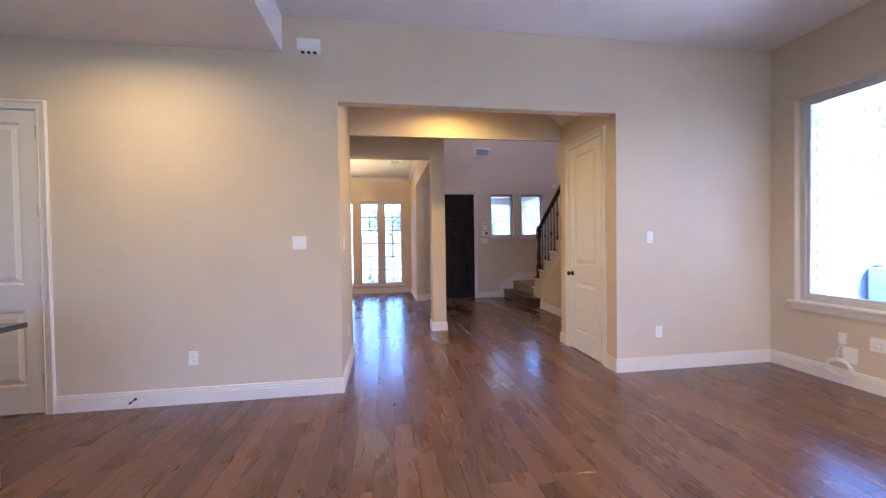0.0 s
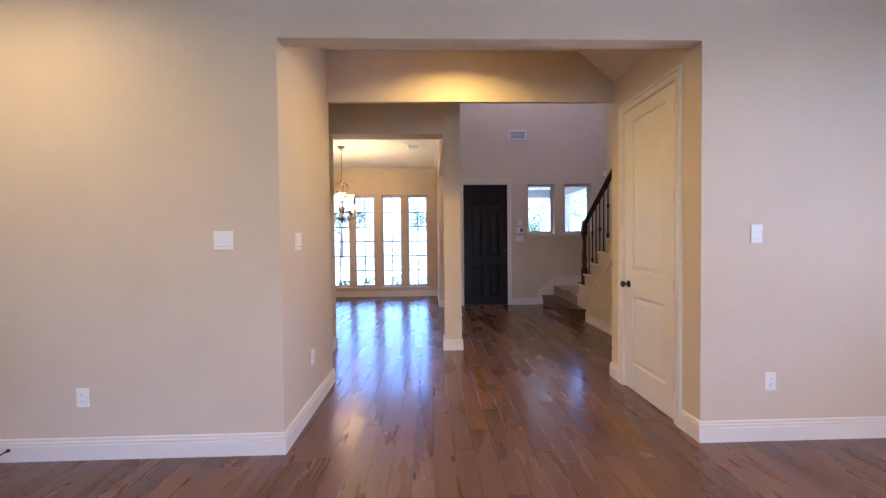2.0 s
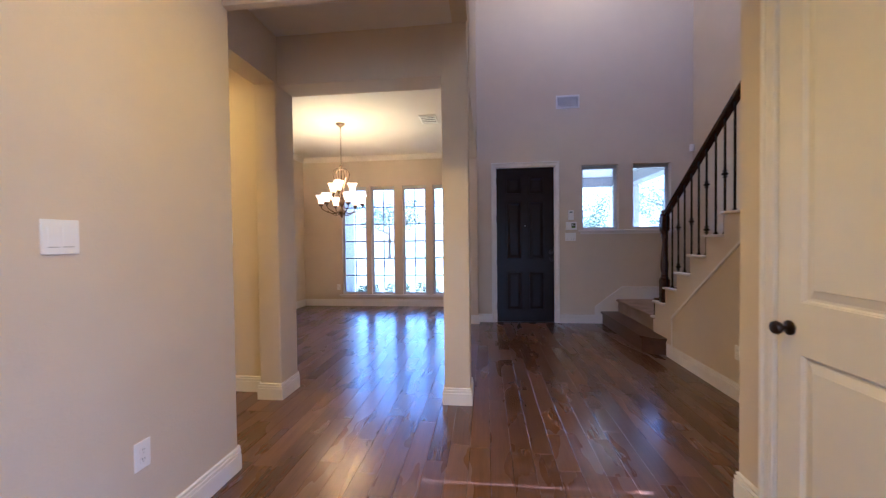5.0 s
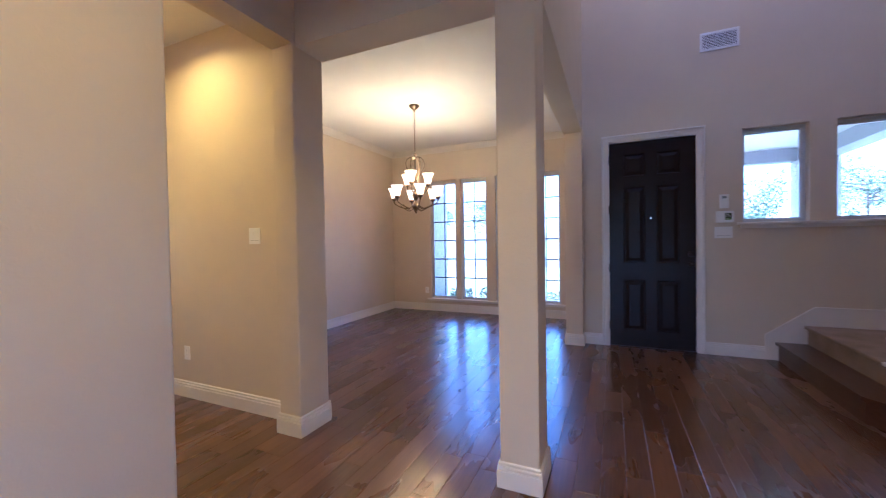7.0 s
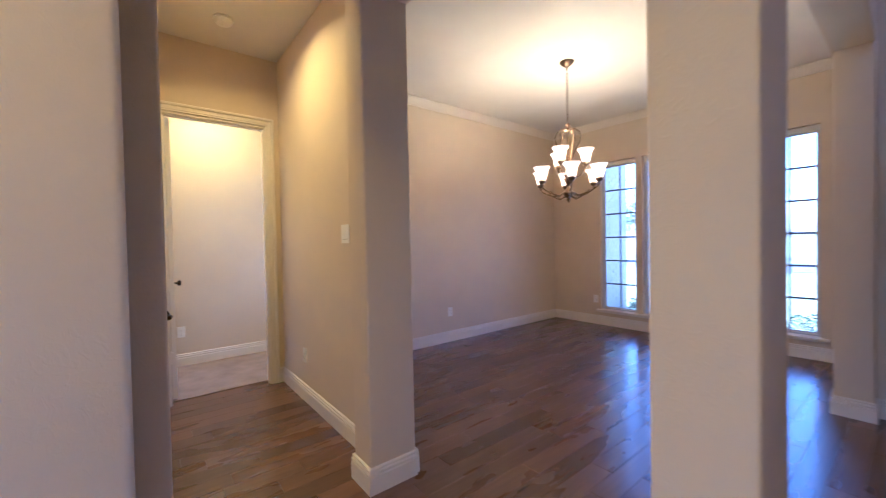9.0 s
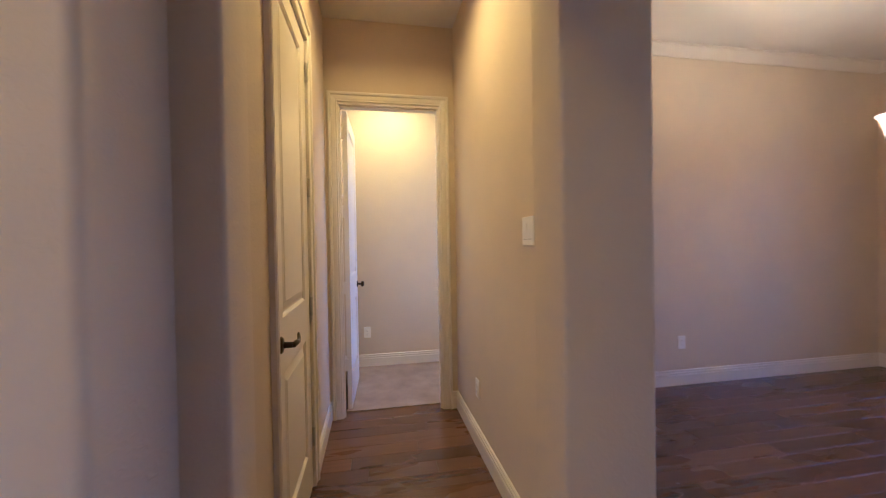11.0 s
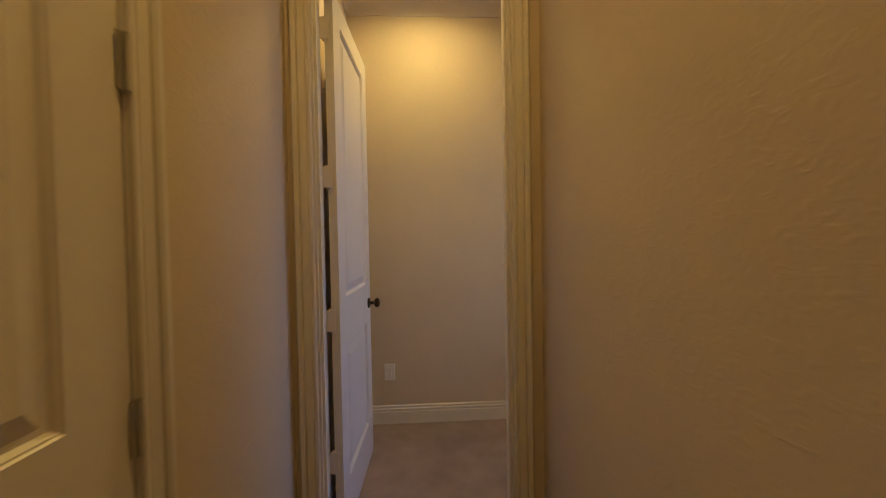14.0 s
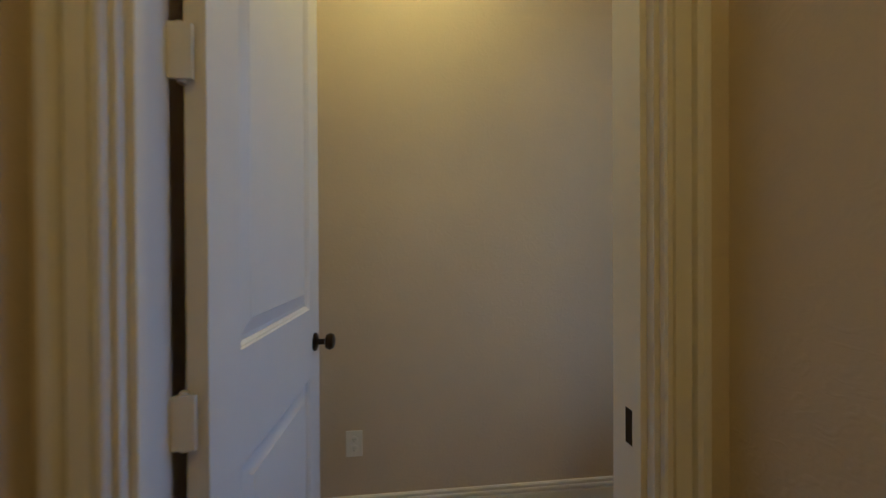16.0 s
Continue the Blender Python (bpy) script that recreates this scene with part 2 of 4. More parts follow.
def sweep(bm, path, profile, closed=False, z=0.0):
    """A profile of (out, up) carried along a plan path with mitred corners; out is to the left of the way along."""
    pts = [Vector((p[0], p[1])) for p in path]
    n = len(pts)
    rings = []
    for i, p in enumerate(pts):
        a = pts[i] - pts[i - 1] if (i > 0 or closed) else None
        b = pts[(i + 1) % n] - p if (i < n - 1 or closed) else None
        na = Vector((-a.y, a.x)).normalized() if a else None
        nb = Vector((-b.y, b.x)).normalized() if b else None
        if na and nb:
            m = na + nb
            m = m / max(0.2, m.dot(na))
        else:
            m = na or nb
        rings.append([bm.verts.new((p.x + m.x * o, p.y + m.y * o, z + u)) for o, u in profile])
    k = len(profile)
    for i in range(n if closed else n - 1):
        r, s = rings[i], rings[(i + 1) % n]
        for j in range(k):
            bm.faces.new((r[j], r[(j + 1) % k], s[(j + 1) % k], s[j]))
    if not closed:
        bm.faces.new(rings[0])
        bm.faces.new(list(reversed(rings[-1])))


def lathe(bm, profile, segs=20, centre=(0, 0, 0), cap=True):
    """A turned shape from (radius, height) pairs."""
    cx, cy, cz = centre
    rings = [[bm.verts.new((cx + r * math.cos(2 * math.pi * i / segs), cy + r * math.sin(2 * math.pi * i / segs), cz + h)) for i in range(segs)] for r, h in profile]
    for r, s in zip(rings, rings[1:]):
        for i in range(segs):
            bm.faces.new((r[i], r[(i + 1) % segs], s[(i + 1) % segs], s[i]))
    if cap:
        bm.faces.new(list(reversed(rings[0])))
        bm.faces.new(rings[-1])


def tube(bm, pts, radius, segs=8, close=False):
    pts = [Vector(p) for p in pts]
    rings = []
    n = len(pts)
    up = Vector((0, 0, 1))
    for i, p in enumerate(pts):
        d = (pts[(i + 1) % n] if (i < n - 1 or close) else p) - (pts[i - 1] if (i > 0 or close) else p)
        d.normalize()
        side = d.cross(up)
        if side.length < 1e-3:
            side = d.cross(Vector((1, 0, 0)))
        side.normalize()
        nor = side.cross(d).normalized()
        rr = radius[i] if isinstance(radius, (list, tuple)) else radius
        rings.append([bm.verts.new(p + side * rr * math.cos(2 * math.pi * j / segs) + nor * rr * math.sin(2 * math.pi * j / segs)) for j in range(segs)])
    for i in range(n if close else n - 1):
        r, s = rings[i], rings[(i + 1) % n]
        for j in range(segs):
            bm.faces.new((r[j], r[(j + 1) % segs], s[(j + 1) % segs], s[j]))
    if not close:
        bm.faces.new(list(reversed(rings[0])))
        bm.faces.new(rings[-1])


def wall_mesh(axis, face, back, a0, a1, z0, z1, holes=()):
    """A wall with holes (a0, a1, z0, z1); axis 'x': it runs along x and its faces are y = face and y = back."""
    bm = bmesh.new()
    cuts_a = sorted({a0, a1, *[h[0] for h in holes], *[h[1] for h in holes]})
    cuts_z = sorted({z0, z1, *[h[2] for h in holes], *[h[3] for h in holes]})
    cuts_a = [a for a in cuts_a if a0 <= a <= a1]
    cuts_z = [c for c in cuts_z if z0 <= c <= z1]
    na, nz = len(cuts_a) - 1, len(cuts_z) - 1
    solid = [[not any(h[0] < (cuts_a[i] + cuts_a[i + 1]) / 2 < h[1] and h[2] < (cuts_z[j] + cuts_z[j + 1]) / 2 < h[3] for h in holes) for j in range(nz)] for i in range(na)]
    cache = {}

    def v(i, j, s):
        if (i, j, s) not in cache:
            a, c, d = cuts_a[i], cuts_z[j], (face, back)[s]
            cache[i, j, s] = bm.verts.new((a, d, c) if axis == "x" else (d, a, c))
        return cache[i, j, s]

    def is_solid(i, j):
        return 0 <= i < na and 0 <= j < nz and solid[i][j]

    for i in range(na):
        for j in range(nz):
            if not solid[i][j]:
                continue
            for s in (0, 1):
                bm.faces.new((v(i, j, s), v(i + 1, j, s), v(i + 1, j + 1, s), v(i, j + 1, s)))
            if not is_solid(i - 1, j):
                bm.faces.new((v(i, j, 0), v(i, j + 1, 0), v(i, j + 1, 1), v(i, j, 1)))
            if not is_solid(i + 1, j):
                bm.faces.new((v(i + 1, j, 0), v(i + 1, j, 1), v(i + 1, j + 1, 1), v(i + 1, j + 1, 0)))
            if not is_solid(i, j - 1):
                bm.faces.new((v(i, j, 0), v(i, j, 1), v(i + 1, j, 1), v(i + 1, j, 0)))
            if not is_solid(i, j + 1):
                bm.faces.new((v(i, j + 1, 0), v(i + 1, j + 1, 0), v(i + 1, j + 1, 1), v(i, j + 1, 1)))
    return bm


def wall(name, label, *args, material=None, **kw):
    return structure(name, wall_mesh(*args, **kw), material or PAINT, label, "wall")


def block(name, label, x0, x1, y0, y1, z0, z1, category="wall", material=None, round_edges=0.0, north_only=False):
    bm = bmesh.new()
    box(bm, x0, x1, y0, y1, z0, z1)
    if round_edges:
        bevel_vertical(bm, round_edges, y_min=(y0 + y1) / 2 if north_only else -1e9)
    return structure(name, bm, material or PAINT, label, category, smooth=bool(round_edges))


# ---- walls and ceilings ----
BEIGE = "matt warm beige painted plaster wall with light trowel texture"
wall("wall_living_north", BEIGE, "x", 4.185, 4.30, -5.0, 4.77, 0, 3.31, holes=((-2.87, -2.01, 0, 2.44), (0.29, 2.97, 0, 2.59)))
wall("wall_living_east", BEIGE + " with a large window", "y", 4.77, 4.92, -4.0, 4.30, 0, 3.31, holes=((2.05, 3.945, 0.70, 2.71), (-0.4, 1.5, 0.70, 2.71)))
wall("wall_living_south", BEIGE, "x", -4.0, -4.15, -5.0, 4.92, 0, 3.31, holes=((-2.5, -0.6, 0.1, 2.5), (0.6, 3.6, 0.1, 2.5)))
wall("wall_living_west", BEIGE, "y", -5.0, -5.12, -4.15, 4.30, 0, 3.31)
block("ceiling_living", "flat off-white painted ceiling of the living room", -5.12, 4.92, -4.15, 4.30, 3.31, 3.43, "ceiling", CEIL)
block("soffit_kitchen", "dropped ceiling soffit over the kitchen side", -5.0, -0.165, -4.0, 4.185, 2.99, 3.31, "ceiling", CEIL)

wall("wall_passage_east", BEIGE + " round a closet door", "y", 2.97, 3.09, 4.30, 5.39, 0, 3.20, holes=((4.425, 5.165, 0, 2.465),))
block("ceiling_passage", "flat ceiling of the passage", 0.29, 2.62, 4.30, 5.34, 3.09, 3.20, "ceiling", CEIL)
bm = bmesh.new()
v1 = [bm.verts.new(p) for p in ((2.62, 4.30, 3.09), (2.975, 4.30, 2.80), (2.975, 4.30, 3.20), (2.62, 4.30, 3.20))]
v2 = [bm.verts.new((v.co.x, 5.34, v.co.z)) for v in v1]
bm.faces.new(v1), bm.faces.new(v2)
for i in range(4):
    bm.faces.new((v1[i], v1[(i + 1) % 4], v2[(i + 1) % 4], v2[i]))
structure("ceiling_slope", bm, CEIL, "sloped piece of ceiling under the upper stairs", "ceiling")
block("beam_passage", "boxed beam across the passage in beige paint", 0.20, 3.08, 5.34, 5.387, 2.62, 3.31, "beam")
block("wall_pier", "end of the thick passage wall with rounded corner", -0.17, 0.29, 4.30, 5.395, 0, 3.31, "wall", round_edges=0.022, north_only=True)
block("wall_pilaster_south", "shallow pilaster at the hall opening", -0.17, 0.015, 5.38, 5.505, 0, 3.01, "wall", round_edges=0.012)
block("wall_pilaster_north", "square pilaster between hall and dining room", -0.17, 0.02, 6.332, 6.612, 0, 3.01, "wall", round_edges=0.012)
block("header_hall", "boxed header over the hall opening", -0.17, 0.02, 5.505, 6.332, 2.62, 3.01, "beam")
block("header_dining_south", "boxed header over the dining room opening", 0.02, 1.39, 6.357, 6.612, 2.61, 3.06, "beam")
block("column", "square beige plaster column with white base", 1.386, 1.592, 6.355, 6.60, 0, 6.4, "column", round_edges=0.008)
block("header_dining_east", "boxed header and upper wall between dining room and foyer", 1.39, 1.598, 6.60, 9.47, 2.60, 6.4, "beam")
block("wall_upper_west", BEIGE + " above the low ceiling", 1.48, 1.598, 5.40, 6.355, 3.012, 6.4)
block("wall_pilaster_foyer", "shallow pilaster at the front wall", 1.40, 1.60, 9.33, 9.47, 0, 2.60, "wall", round_edges=0.008)
block("ceiling_low", "low flat ceiling between hall and foyer", -0.17, 1.48, 5.39, 6.357, 3.01, 3.10, "ceiling", CEIL)
wall("wall_hall_south", BEIGE + " round a door", "x", 5.49, 5.37, -2.0, -0.155, 0, 3.02, holes=((-1.205, -0.455, 0, 2.44),))
wall("wall_hall_north", BEIGE, "x", 6.48, 6.612, -2.0, -0.155, 0, 3.02)
wall("wall_hall_end", BEIGE + " round the bedroom doorway", "y", -2.0, -2.115, 4.6, 6.612, 0, 3.02, holes=((5.583, 6.362, 0, 2.40),))
block("ceiling_hall", "flat ceiling of the short hall", -2.115, -0.155, 5.37, 6.612, 3.02, 3.12, "ceiling", CEIL)

wall("wall_dining_west", BEIGE, "y", -2.03, -2.115, 6.612, 11.03, 0, 3.05)
DWIN = ((-1.21, -0.69), (-0.60, -0.10), (0.055, 0.545), (0.67, 1.16))
wall("wall_dining_north", BEIGE + " with four tall narrow windows", "x", 10.88, 11.03, -2.03, 1.39, 0, 3.05, holes=[(a, b, 0.235, 2.44) for a, b in DWIN])
wall("wall_dining_east", BEIGE, "y", 1.39, 1.50, 9.47, 11.03, 0, 3.05)
block("wall_dining_south", BEIGE, -2.03, -0.155, 6.612, 6.62, 0, 3.05)
block("ceiling_dining", "flat ceiling of the dining room", -2.115, 1.39, 6.612, 11.03, 3.05, 3.15, "ceiling", CEIL)

wall("wall_foyer_north", BEIGE + " round front door and two windows", "x", 9.47, 9.62, 1.50, 4.83, 0, 6.4, holes=((1.885, 2.805, 0, 2.465), (3.21, 3.76, 1.455, 2.46), (3.97, 4.52, 1.455, 2.46)))
wall("wall_foyer_east", BEIGE, "y", 4.83, 4.95, 5.30, 9.62, 0, 6.4)
wall("wall_foyer_south", BEIGE, "x", 5.42, 5.30, 3.09, 4.83, 0, 3.32)
# The high opening is made up, to let daylight onto the foyer walls.
wall("wall_foyer_south_high", BEIGE + " with an added, unseen high window", "x", 5.42, 5.30, 1.8, 4.83, 3.32, 6.4, holes=((2.4, 4.2, 4.9, 6.0),))
block("wall_foyer_south_upper", BEIGE, 1.48, 1.8, 5.30, 5.42, 3.32, 6.4)
block("ceiling_foyer", "high ceiling over the two-storey foyer", 1.39, 4.95, 5.30, 9.62, 6.4, 6.52, "ceiling", CEIL)

wall("wall_bedroom_west", BEIGE, "y", -3.205, -3.32, 4.6, 7.25, 0, 2.98)
wall("wall_bedroom_south", BEIGE, "x", 5.50, 5.38, -3.205, -2.115, 0, 2.98)
wall("wall_bedroom_north", BEIGE + " with a window", "x", 7.15, 7.25, -3.205, -2.115, 0, 2.98, holes=((-3.15, -2.16, 0.4, 2.45),))
block("ceiling_bedroom", "flat bedroom ceiling", -3.32, -2.115, 4.6, 8.6, 2.98, 3.08, "ceiling", CEIL)
block("floor_carpet", "beige cut-pile bedroom carpet", -3.32, -2.10, 4.6, 8.6, -0.02, 0.008, "carpet", CARPET)
block("floor", "dark floor slab under the boards", -5.12, 4.95, -4.15, 11.03, -0.2, -0.019, "floor", SUBFLOOR)

# ---- skirting, crown, casings ----
BASE = ((0, 0), (0.016, 0), (0.016, 0.089), (0.014, 0.093), (0.0085, 0.094), (0.0085, 0.099), (0.0145, 0.101), (0.0145, 0.111), (0.012, 0.115), (0.0065, 0.116), (0.0065, 0.121), (0.010, 0.123), (0.010, 0.131), (0.004, 0.137), (0, 0.137))


def baseboard(label, *paths, closed=False):
    bm = bmesh.new()
    for p in paths:
        sweep(bm, p, BASE, closed=closed)
    return structure("baseboard", bm, TRIM, label, "baseboard")


WB = "white painted stepped baseboard"
baseboard(WB + " along the living room wall", [(-1.945, 4.185), (0.29, 4.185), (0.29, 5.395)][::-1])
baseboard(WB + " along the living room wall", [(4.77, -4.0), (4.77, 4.185), (2.97, 4.185), (2.97, 4.355)])
baseboard(WB + " at the end of the closet wall", [(2.97, 5.235), (2.97, 5.39), (3.09, 5.39)])
baseboard(WB + " round the pilaster", [(-0.45, 5.49), (-0.17, 5.49), (-0.17, 5.505), (0.015, 5.505), (0.015, 5.395), (0.29, 5.395)])
baseboard(WB + " in the hall and dining room", [(0.02, 6.612), (0.02, 6.332), (-0.17, 6.332), (-0.17, 6.48), (-2.0, 6.48), (-2.0, 6.434)])
baseboard(WB + " in the dining room", [(1.39, 9.47), (1.39, 10.88), (-2.03, 10.88), (-2.03, 6.62), (0.02, 6.62)])
baseboard(WB + " round the column", [(1.386, 6.357), (1.386, 6.60), (1.592, 6.60), (1.592, 6.357)], closed=True)
baseboard(WB + " at the front wall", [(1.815, 9.47), (1.60, 9.47), (1.60, 9.33), (1.40, 9.33), (1.40, 9.47)])
baseboard(WB + " at the front wall", [(3.40, 9.47), (2.875, 9.47)])
baseboard(WB + " in the hall", [(-2.0, 5.513), (-2.0, 5.49), (-1.275, 5.49)])
baseboard(WB + " in the carpeted bedroom", [(-2.115, 6.43), (-2.115, 7.15), (-3.205, 7.15), (-3.205, 5.50), (-2.13, 5.50)])

CROWN = ((0, 0), (0, -0.095), (0.012, -0.095), (0.016, -0.075), (0.05, -0.035), (0.06, -0.012), (0.075, -0.010), (0.075, 0))
for label, path, zc in (("painted crown moulding in the dining room", [(1.39, 6.612), (1.39, 10.88), (-2.03, 10.88), (-2.03, 6.62), (1.39, 6.62)], 3.05), ("painted crown moulding in the bedroom", [(-2.115, 5.50), (-2.115, 7.15), (-3.205, 7.15), (-3.205, 5.50), (-2.115, 5.50)], 2.98)):
    bm = bmesh.new()
    sweep(bm, path, CROWN, z=zc - 0.001)
    structure("crown_moulding", bm, CROWNPAINT, label, "moulding", smooth=True)


# ---- doors ----
CASING = ((0, 0), (0, 0.010), (0.003, 0.014), (0.011, 0.014), (0.012, 0.008), (0.016, 0.008), (0.018, 0.012), (0.042, 0.015), (0.043, 0.009), (0.047, 0.009), (0.049, 0.018), (0.054, 0.023), (0.066, 0.024), (0.072, 0.018), (0.072, 0))


def casing_mesh(x0, x1, top):
    bm = bmesh.new()
    sweep(bm, [(x0, 0.0), (x0, top), (x1, top), (x1, 0.0)], CASING)
    for v in bm.verts:
        v.co = Vector((v.co.x, -v.co.z, v.co.y))
    return bm


def leaf_mesh(w, h, t, panels, x_off=0.0, raised=True):
    """A door leaf with moulded panels on both faces, from x_off to x_off + w; front face at y = 0."""
    bm = bmesh.new()
    xs = sorted({0, w, *[p[0] for p in panels], *[p[1] for p in panels]})
    zs = sorted({0, h, *[p[2] for p in panels], *[p[3] for p in panels]})
    rings = ((0, 0), (0.003, 0.004), (0.006, 0.0045), (0.012, 0.013), (0.022, 0.013), (0.052, 0.004), (0.055, 0.002)) if raised else ((0, 0), (0.006, 0.006), (0.012, 0.010))
    for y, s in ((0.0, 1), (t, -1)):
        for i in range(len(xs) - 1):
            for j in range(len(zs) - 1):
                a, b, c, d = xs[i], xs[i + 1], zs[j], zs[j + 1]
                hit = any(p[0] <= a and b <= p[1] and p[2] <= c and d <= p[3] for p in panels)
                if not hit:
                    bm.faces.new([bm.verts.new((x_off + x, y, z)) for x, z in ((a, c), (b, c), (b, d), (a, d))])
        for a, b, c, d in panels:
            loops = [[bm.verts.new((x_off + x, y + s * dep, z)) for x, z in ((a + q, c + q), (b - q, c + q), (b - q, d - q), (a + q, d - q))] for q, dep in rings]
            for l0, l1 in zip(loops, loops[1:]):
                for k in range(4):
                    bm.faces.new((l0[k], l0[(k + 1) % 4], l1[(k + 1) % 4], l1[k]))
            bm.faces.new(loops[-1])
    for a, b in (((0, 0), (w, 0)), ((w, 0), (w, h)), ((w, h), (0, h)), ((0, h), (0, 0))):
        bm.faces.new([bm.verts.new((x_off + x, y, z)) for x, z, y in ((a[0], a[1], 0), (b[0], b[1], 0), (b[0], b[1], t), (a[0], a[1], t))])
    bmesh.ops.remove_doubles(bm, verts=bm.verts, dist=1e-5)
    return bm


def knob_mesh(bm, x, z, y=0.0, side=-1):
    """A round rosette and knob, sticking out along side * y."""
    k = bmesh.new()
    lathe(k, ((0.031, 0), (0.031, 0.006), (0.024, 0.010), (0.010, 0.014), (0.010, 0.035), (0.024, 0.040), (0.029, 0.052), (0.024, 0.064), (0.010, 0.069)), 16)
    me = bpy.data.meshes.new("tmp")
    k.transform(Matrix.Translation((x, y, z)) @ Matrix.Rotation(radians(90 * -side), 4, "X") if side < 0 else Matrix.Translation((x, y, z)) @ Matrix.Rotation(radians(-90), 4, "X"))
    k.to_mesh(me)
    bm.from_mesh(me)
    bpy.data.meshes.remove(me)
    k.free()


def hinge_part(parent, x, z, y=-0.004, face="hinge_leaf"):
    bm = bmesh.new()
    box(bm, x - 0.012, x + 0.012, y, y + 0.004, z - 0.05, z + 0.05)
    b2 = [(x, y - 0.004, z - 0.05 + 0.1 * i / 6) for i in range(7)]
    tube(bm, b2, 0.006, 8)
    return part("hinge", bm, HINGE, parent, "small painted metal butt hinge")


def two_panels(w, h, stile=0.118, mid0=0.82, mid1=1.045, bottom=0.22, top=0.08):
    return ((stile, w - stile, bottom, mid0), (stile, w - stile, mid1, h - top - 0.03))


def room_door(name, label, loc, rz, w, h, hinge_left, lever=False, handle_z=0.93, knob=True, stile=0.122):
    d = thing(name, label, "door", loc, rz, kind="structure")
    part("casing", casing_mesh(-w / 2 - 0.006, w / 2 + 0.006, h + 0.008), TRIM, d)
    bm = bmesh.new()
    box(bm, -w / 2 - 0.019, -w / 2 - 0.003, 0.0005, 0.114, 0, h + 0.006)
    box(bm, w / 2 + 0.003, w / 2 + 0.019, 0.0005, 0.114, 0, h + 0.006)
    box(bm, -w / 2 - 0.019, w / 2 + 0.019, 0.0005, 0.114, h + 0.006, h + 0.022)
    part("jamb", bm, TRIM, d)
    part("leaf", leaf_mesh(w, h - 0.012, 0.035, two_panels(w, h, stile=stile, mid0=0.82, mid1=1.03), -w / 2), TRIM, d, loc=(0, 0.004, 0.012))
    if knob:
        hx = (w / 2 - 0.066) * (1 if hinge_left else -1)
        if lever:
            sgn = -1 if hinge_left else 1
            bm = bmesh.new()
            lathe(bm, ((0.032, 0), (0.032, 0.005), (0.026, 0.011), (0.012, 0.014), (0.011, 0.045)), 20)
            bm.transform(Matrix.Translation((hx, 0.004, handle_z)) @ Matrix.Rotation(radians(90), 4, "X"))
            tube(bm, [(hx + sgn * u, 0.004 - v, handle_z + q) for u, v, q in ((0, 0.03, 0), (0, 0.05, 0), (0.02, 0.054, 0.003), (0.045, 0.054, 0.0), (0.07, 0.053, -0.004), (0.092, 0.050, 0.004), (0.108, 0.046, 0.014), (0.116, 0.044, 0.020))], [0.010, 0.011, 0.011, 0.009, 0.008, 0.007, 0.006, 0.003], 10)
            part("door_handle", bm, BRONZE, d, "dark bronze wave lever handle", smooth=True)
        else:
            bm = bmesh.new()
            knob_mesh(bm, hx, handle_z, 0.004, -1)
            part("door_handle", bm, BRONZE, d, "dark bronze round door knob", smooth=True)
    for z in (0.28, 0.99, 1.63, h - 0.17):
        hinge_part(d, (-w / 2 - 0.002) if hinge_left else (w / 2 + 0.002), z)
    return d


room_door("door_1", "closed white two-panel door with moulded panels in the living room wall", (-2.44, 4.185, 0), 0, 0.82, 2.42, False, knob=False)
room_door("door_2", "closed tall cream two-panel closet door with dark knob", (2.97, 4.795, 0), -90, 0.71, 2.445, False, handle_z=0.93)
room_door("door_3", "closed cream two-panel door with bronze lever in the short hall", (-0.83, 5.49, 0), 180, 0.72, 2.42, False, lever=True, handle_z=0.948)

# bedroom doorway with its open leaf
d4 = thing("door_4", "white two-panel bedroom door standing open into the carpeted room", "door", (-2.0, 5.9725, 0), 90, kind="structure")
part("casing", casing_mesh(-0.389, 0.389, 2.40), TRIM, d4)
bm = bmesh.new()
for s in (-1, 1):
    box(bm, min(s * 0.3895, s * 0.380), max(s * 0.3895, s * 0.380), 0.0005, 0.1145, 0, 2.382)
    box(bm, min(s * 0.380, s * 0.369), max(s * 0.380, s * 0.369), 0.018, 0.040, 0, 2.37)
box(bm, -0.3895, 0.3895, 0.0005, 0.1145, 2.382, 2.3995)
box(bm, -0.369, 0.369, 0.018, 0.040, 2.37, 2.3815)
part("jamb", bm, TRIM, d4)
bm = bmesh.new()
sweep(bm, [(-0.389, 0.0), (-0.389, 2.40), (0.389, 2.40), (0.389, 0.0)], CASING)
for v in bm.verts:
    v.co = Vector((v.co.x, v.co.z + 0.115, v.co.y))
part("inner_casing", bm, TRIM, d4, smooth=True)
leaf = part("leaf", leaf_mesh(0.728, 2.355, 0.035, two_panels(0.728, 2.36), 0.006), TRIM, d4, loc=(-0.3275, 0.118, 0.018))
leaf.rotation_euler = (0, 0, radians(87.9))
for s, nm in ((-1, "door_handle"), (1, "door_handle")):
    bm = bmesh.new()
    knob_mesh(bm, 0.672, 0.925, 0.0 if s < 0 else 0.035, s)
    part(nm, bm, BRONZE, leaf, "dark bronze round door knob", smooth=True)
bm = bmesh.new()
box(bm, 0.3785, 0.3802, 0.043, 0.074, 0.925, 0.985)
part("strike_plate", bm, BRONZE, d4, "dark metal strike plate")
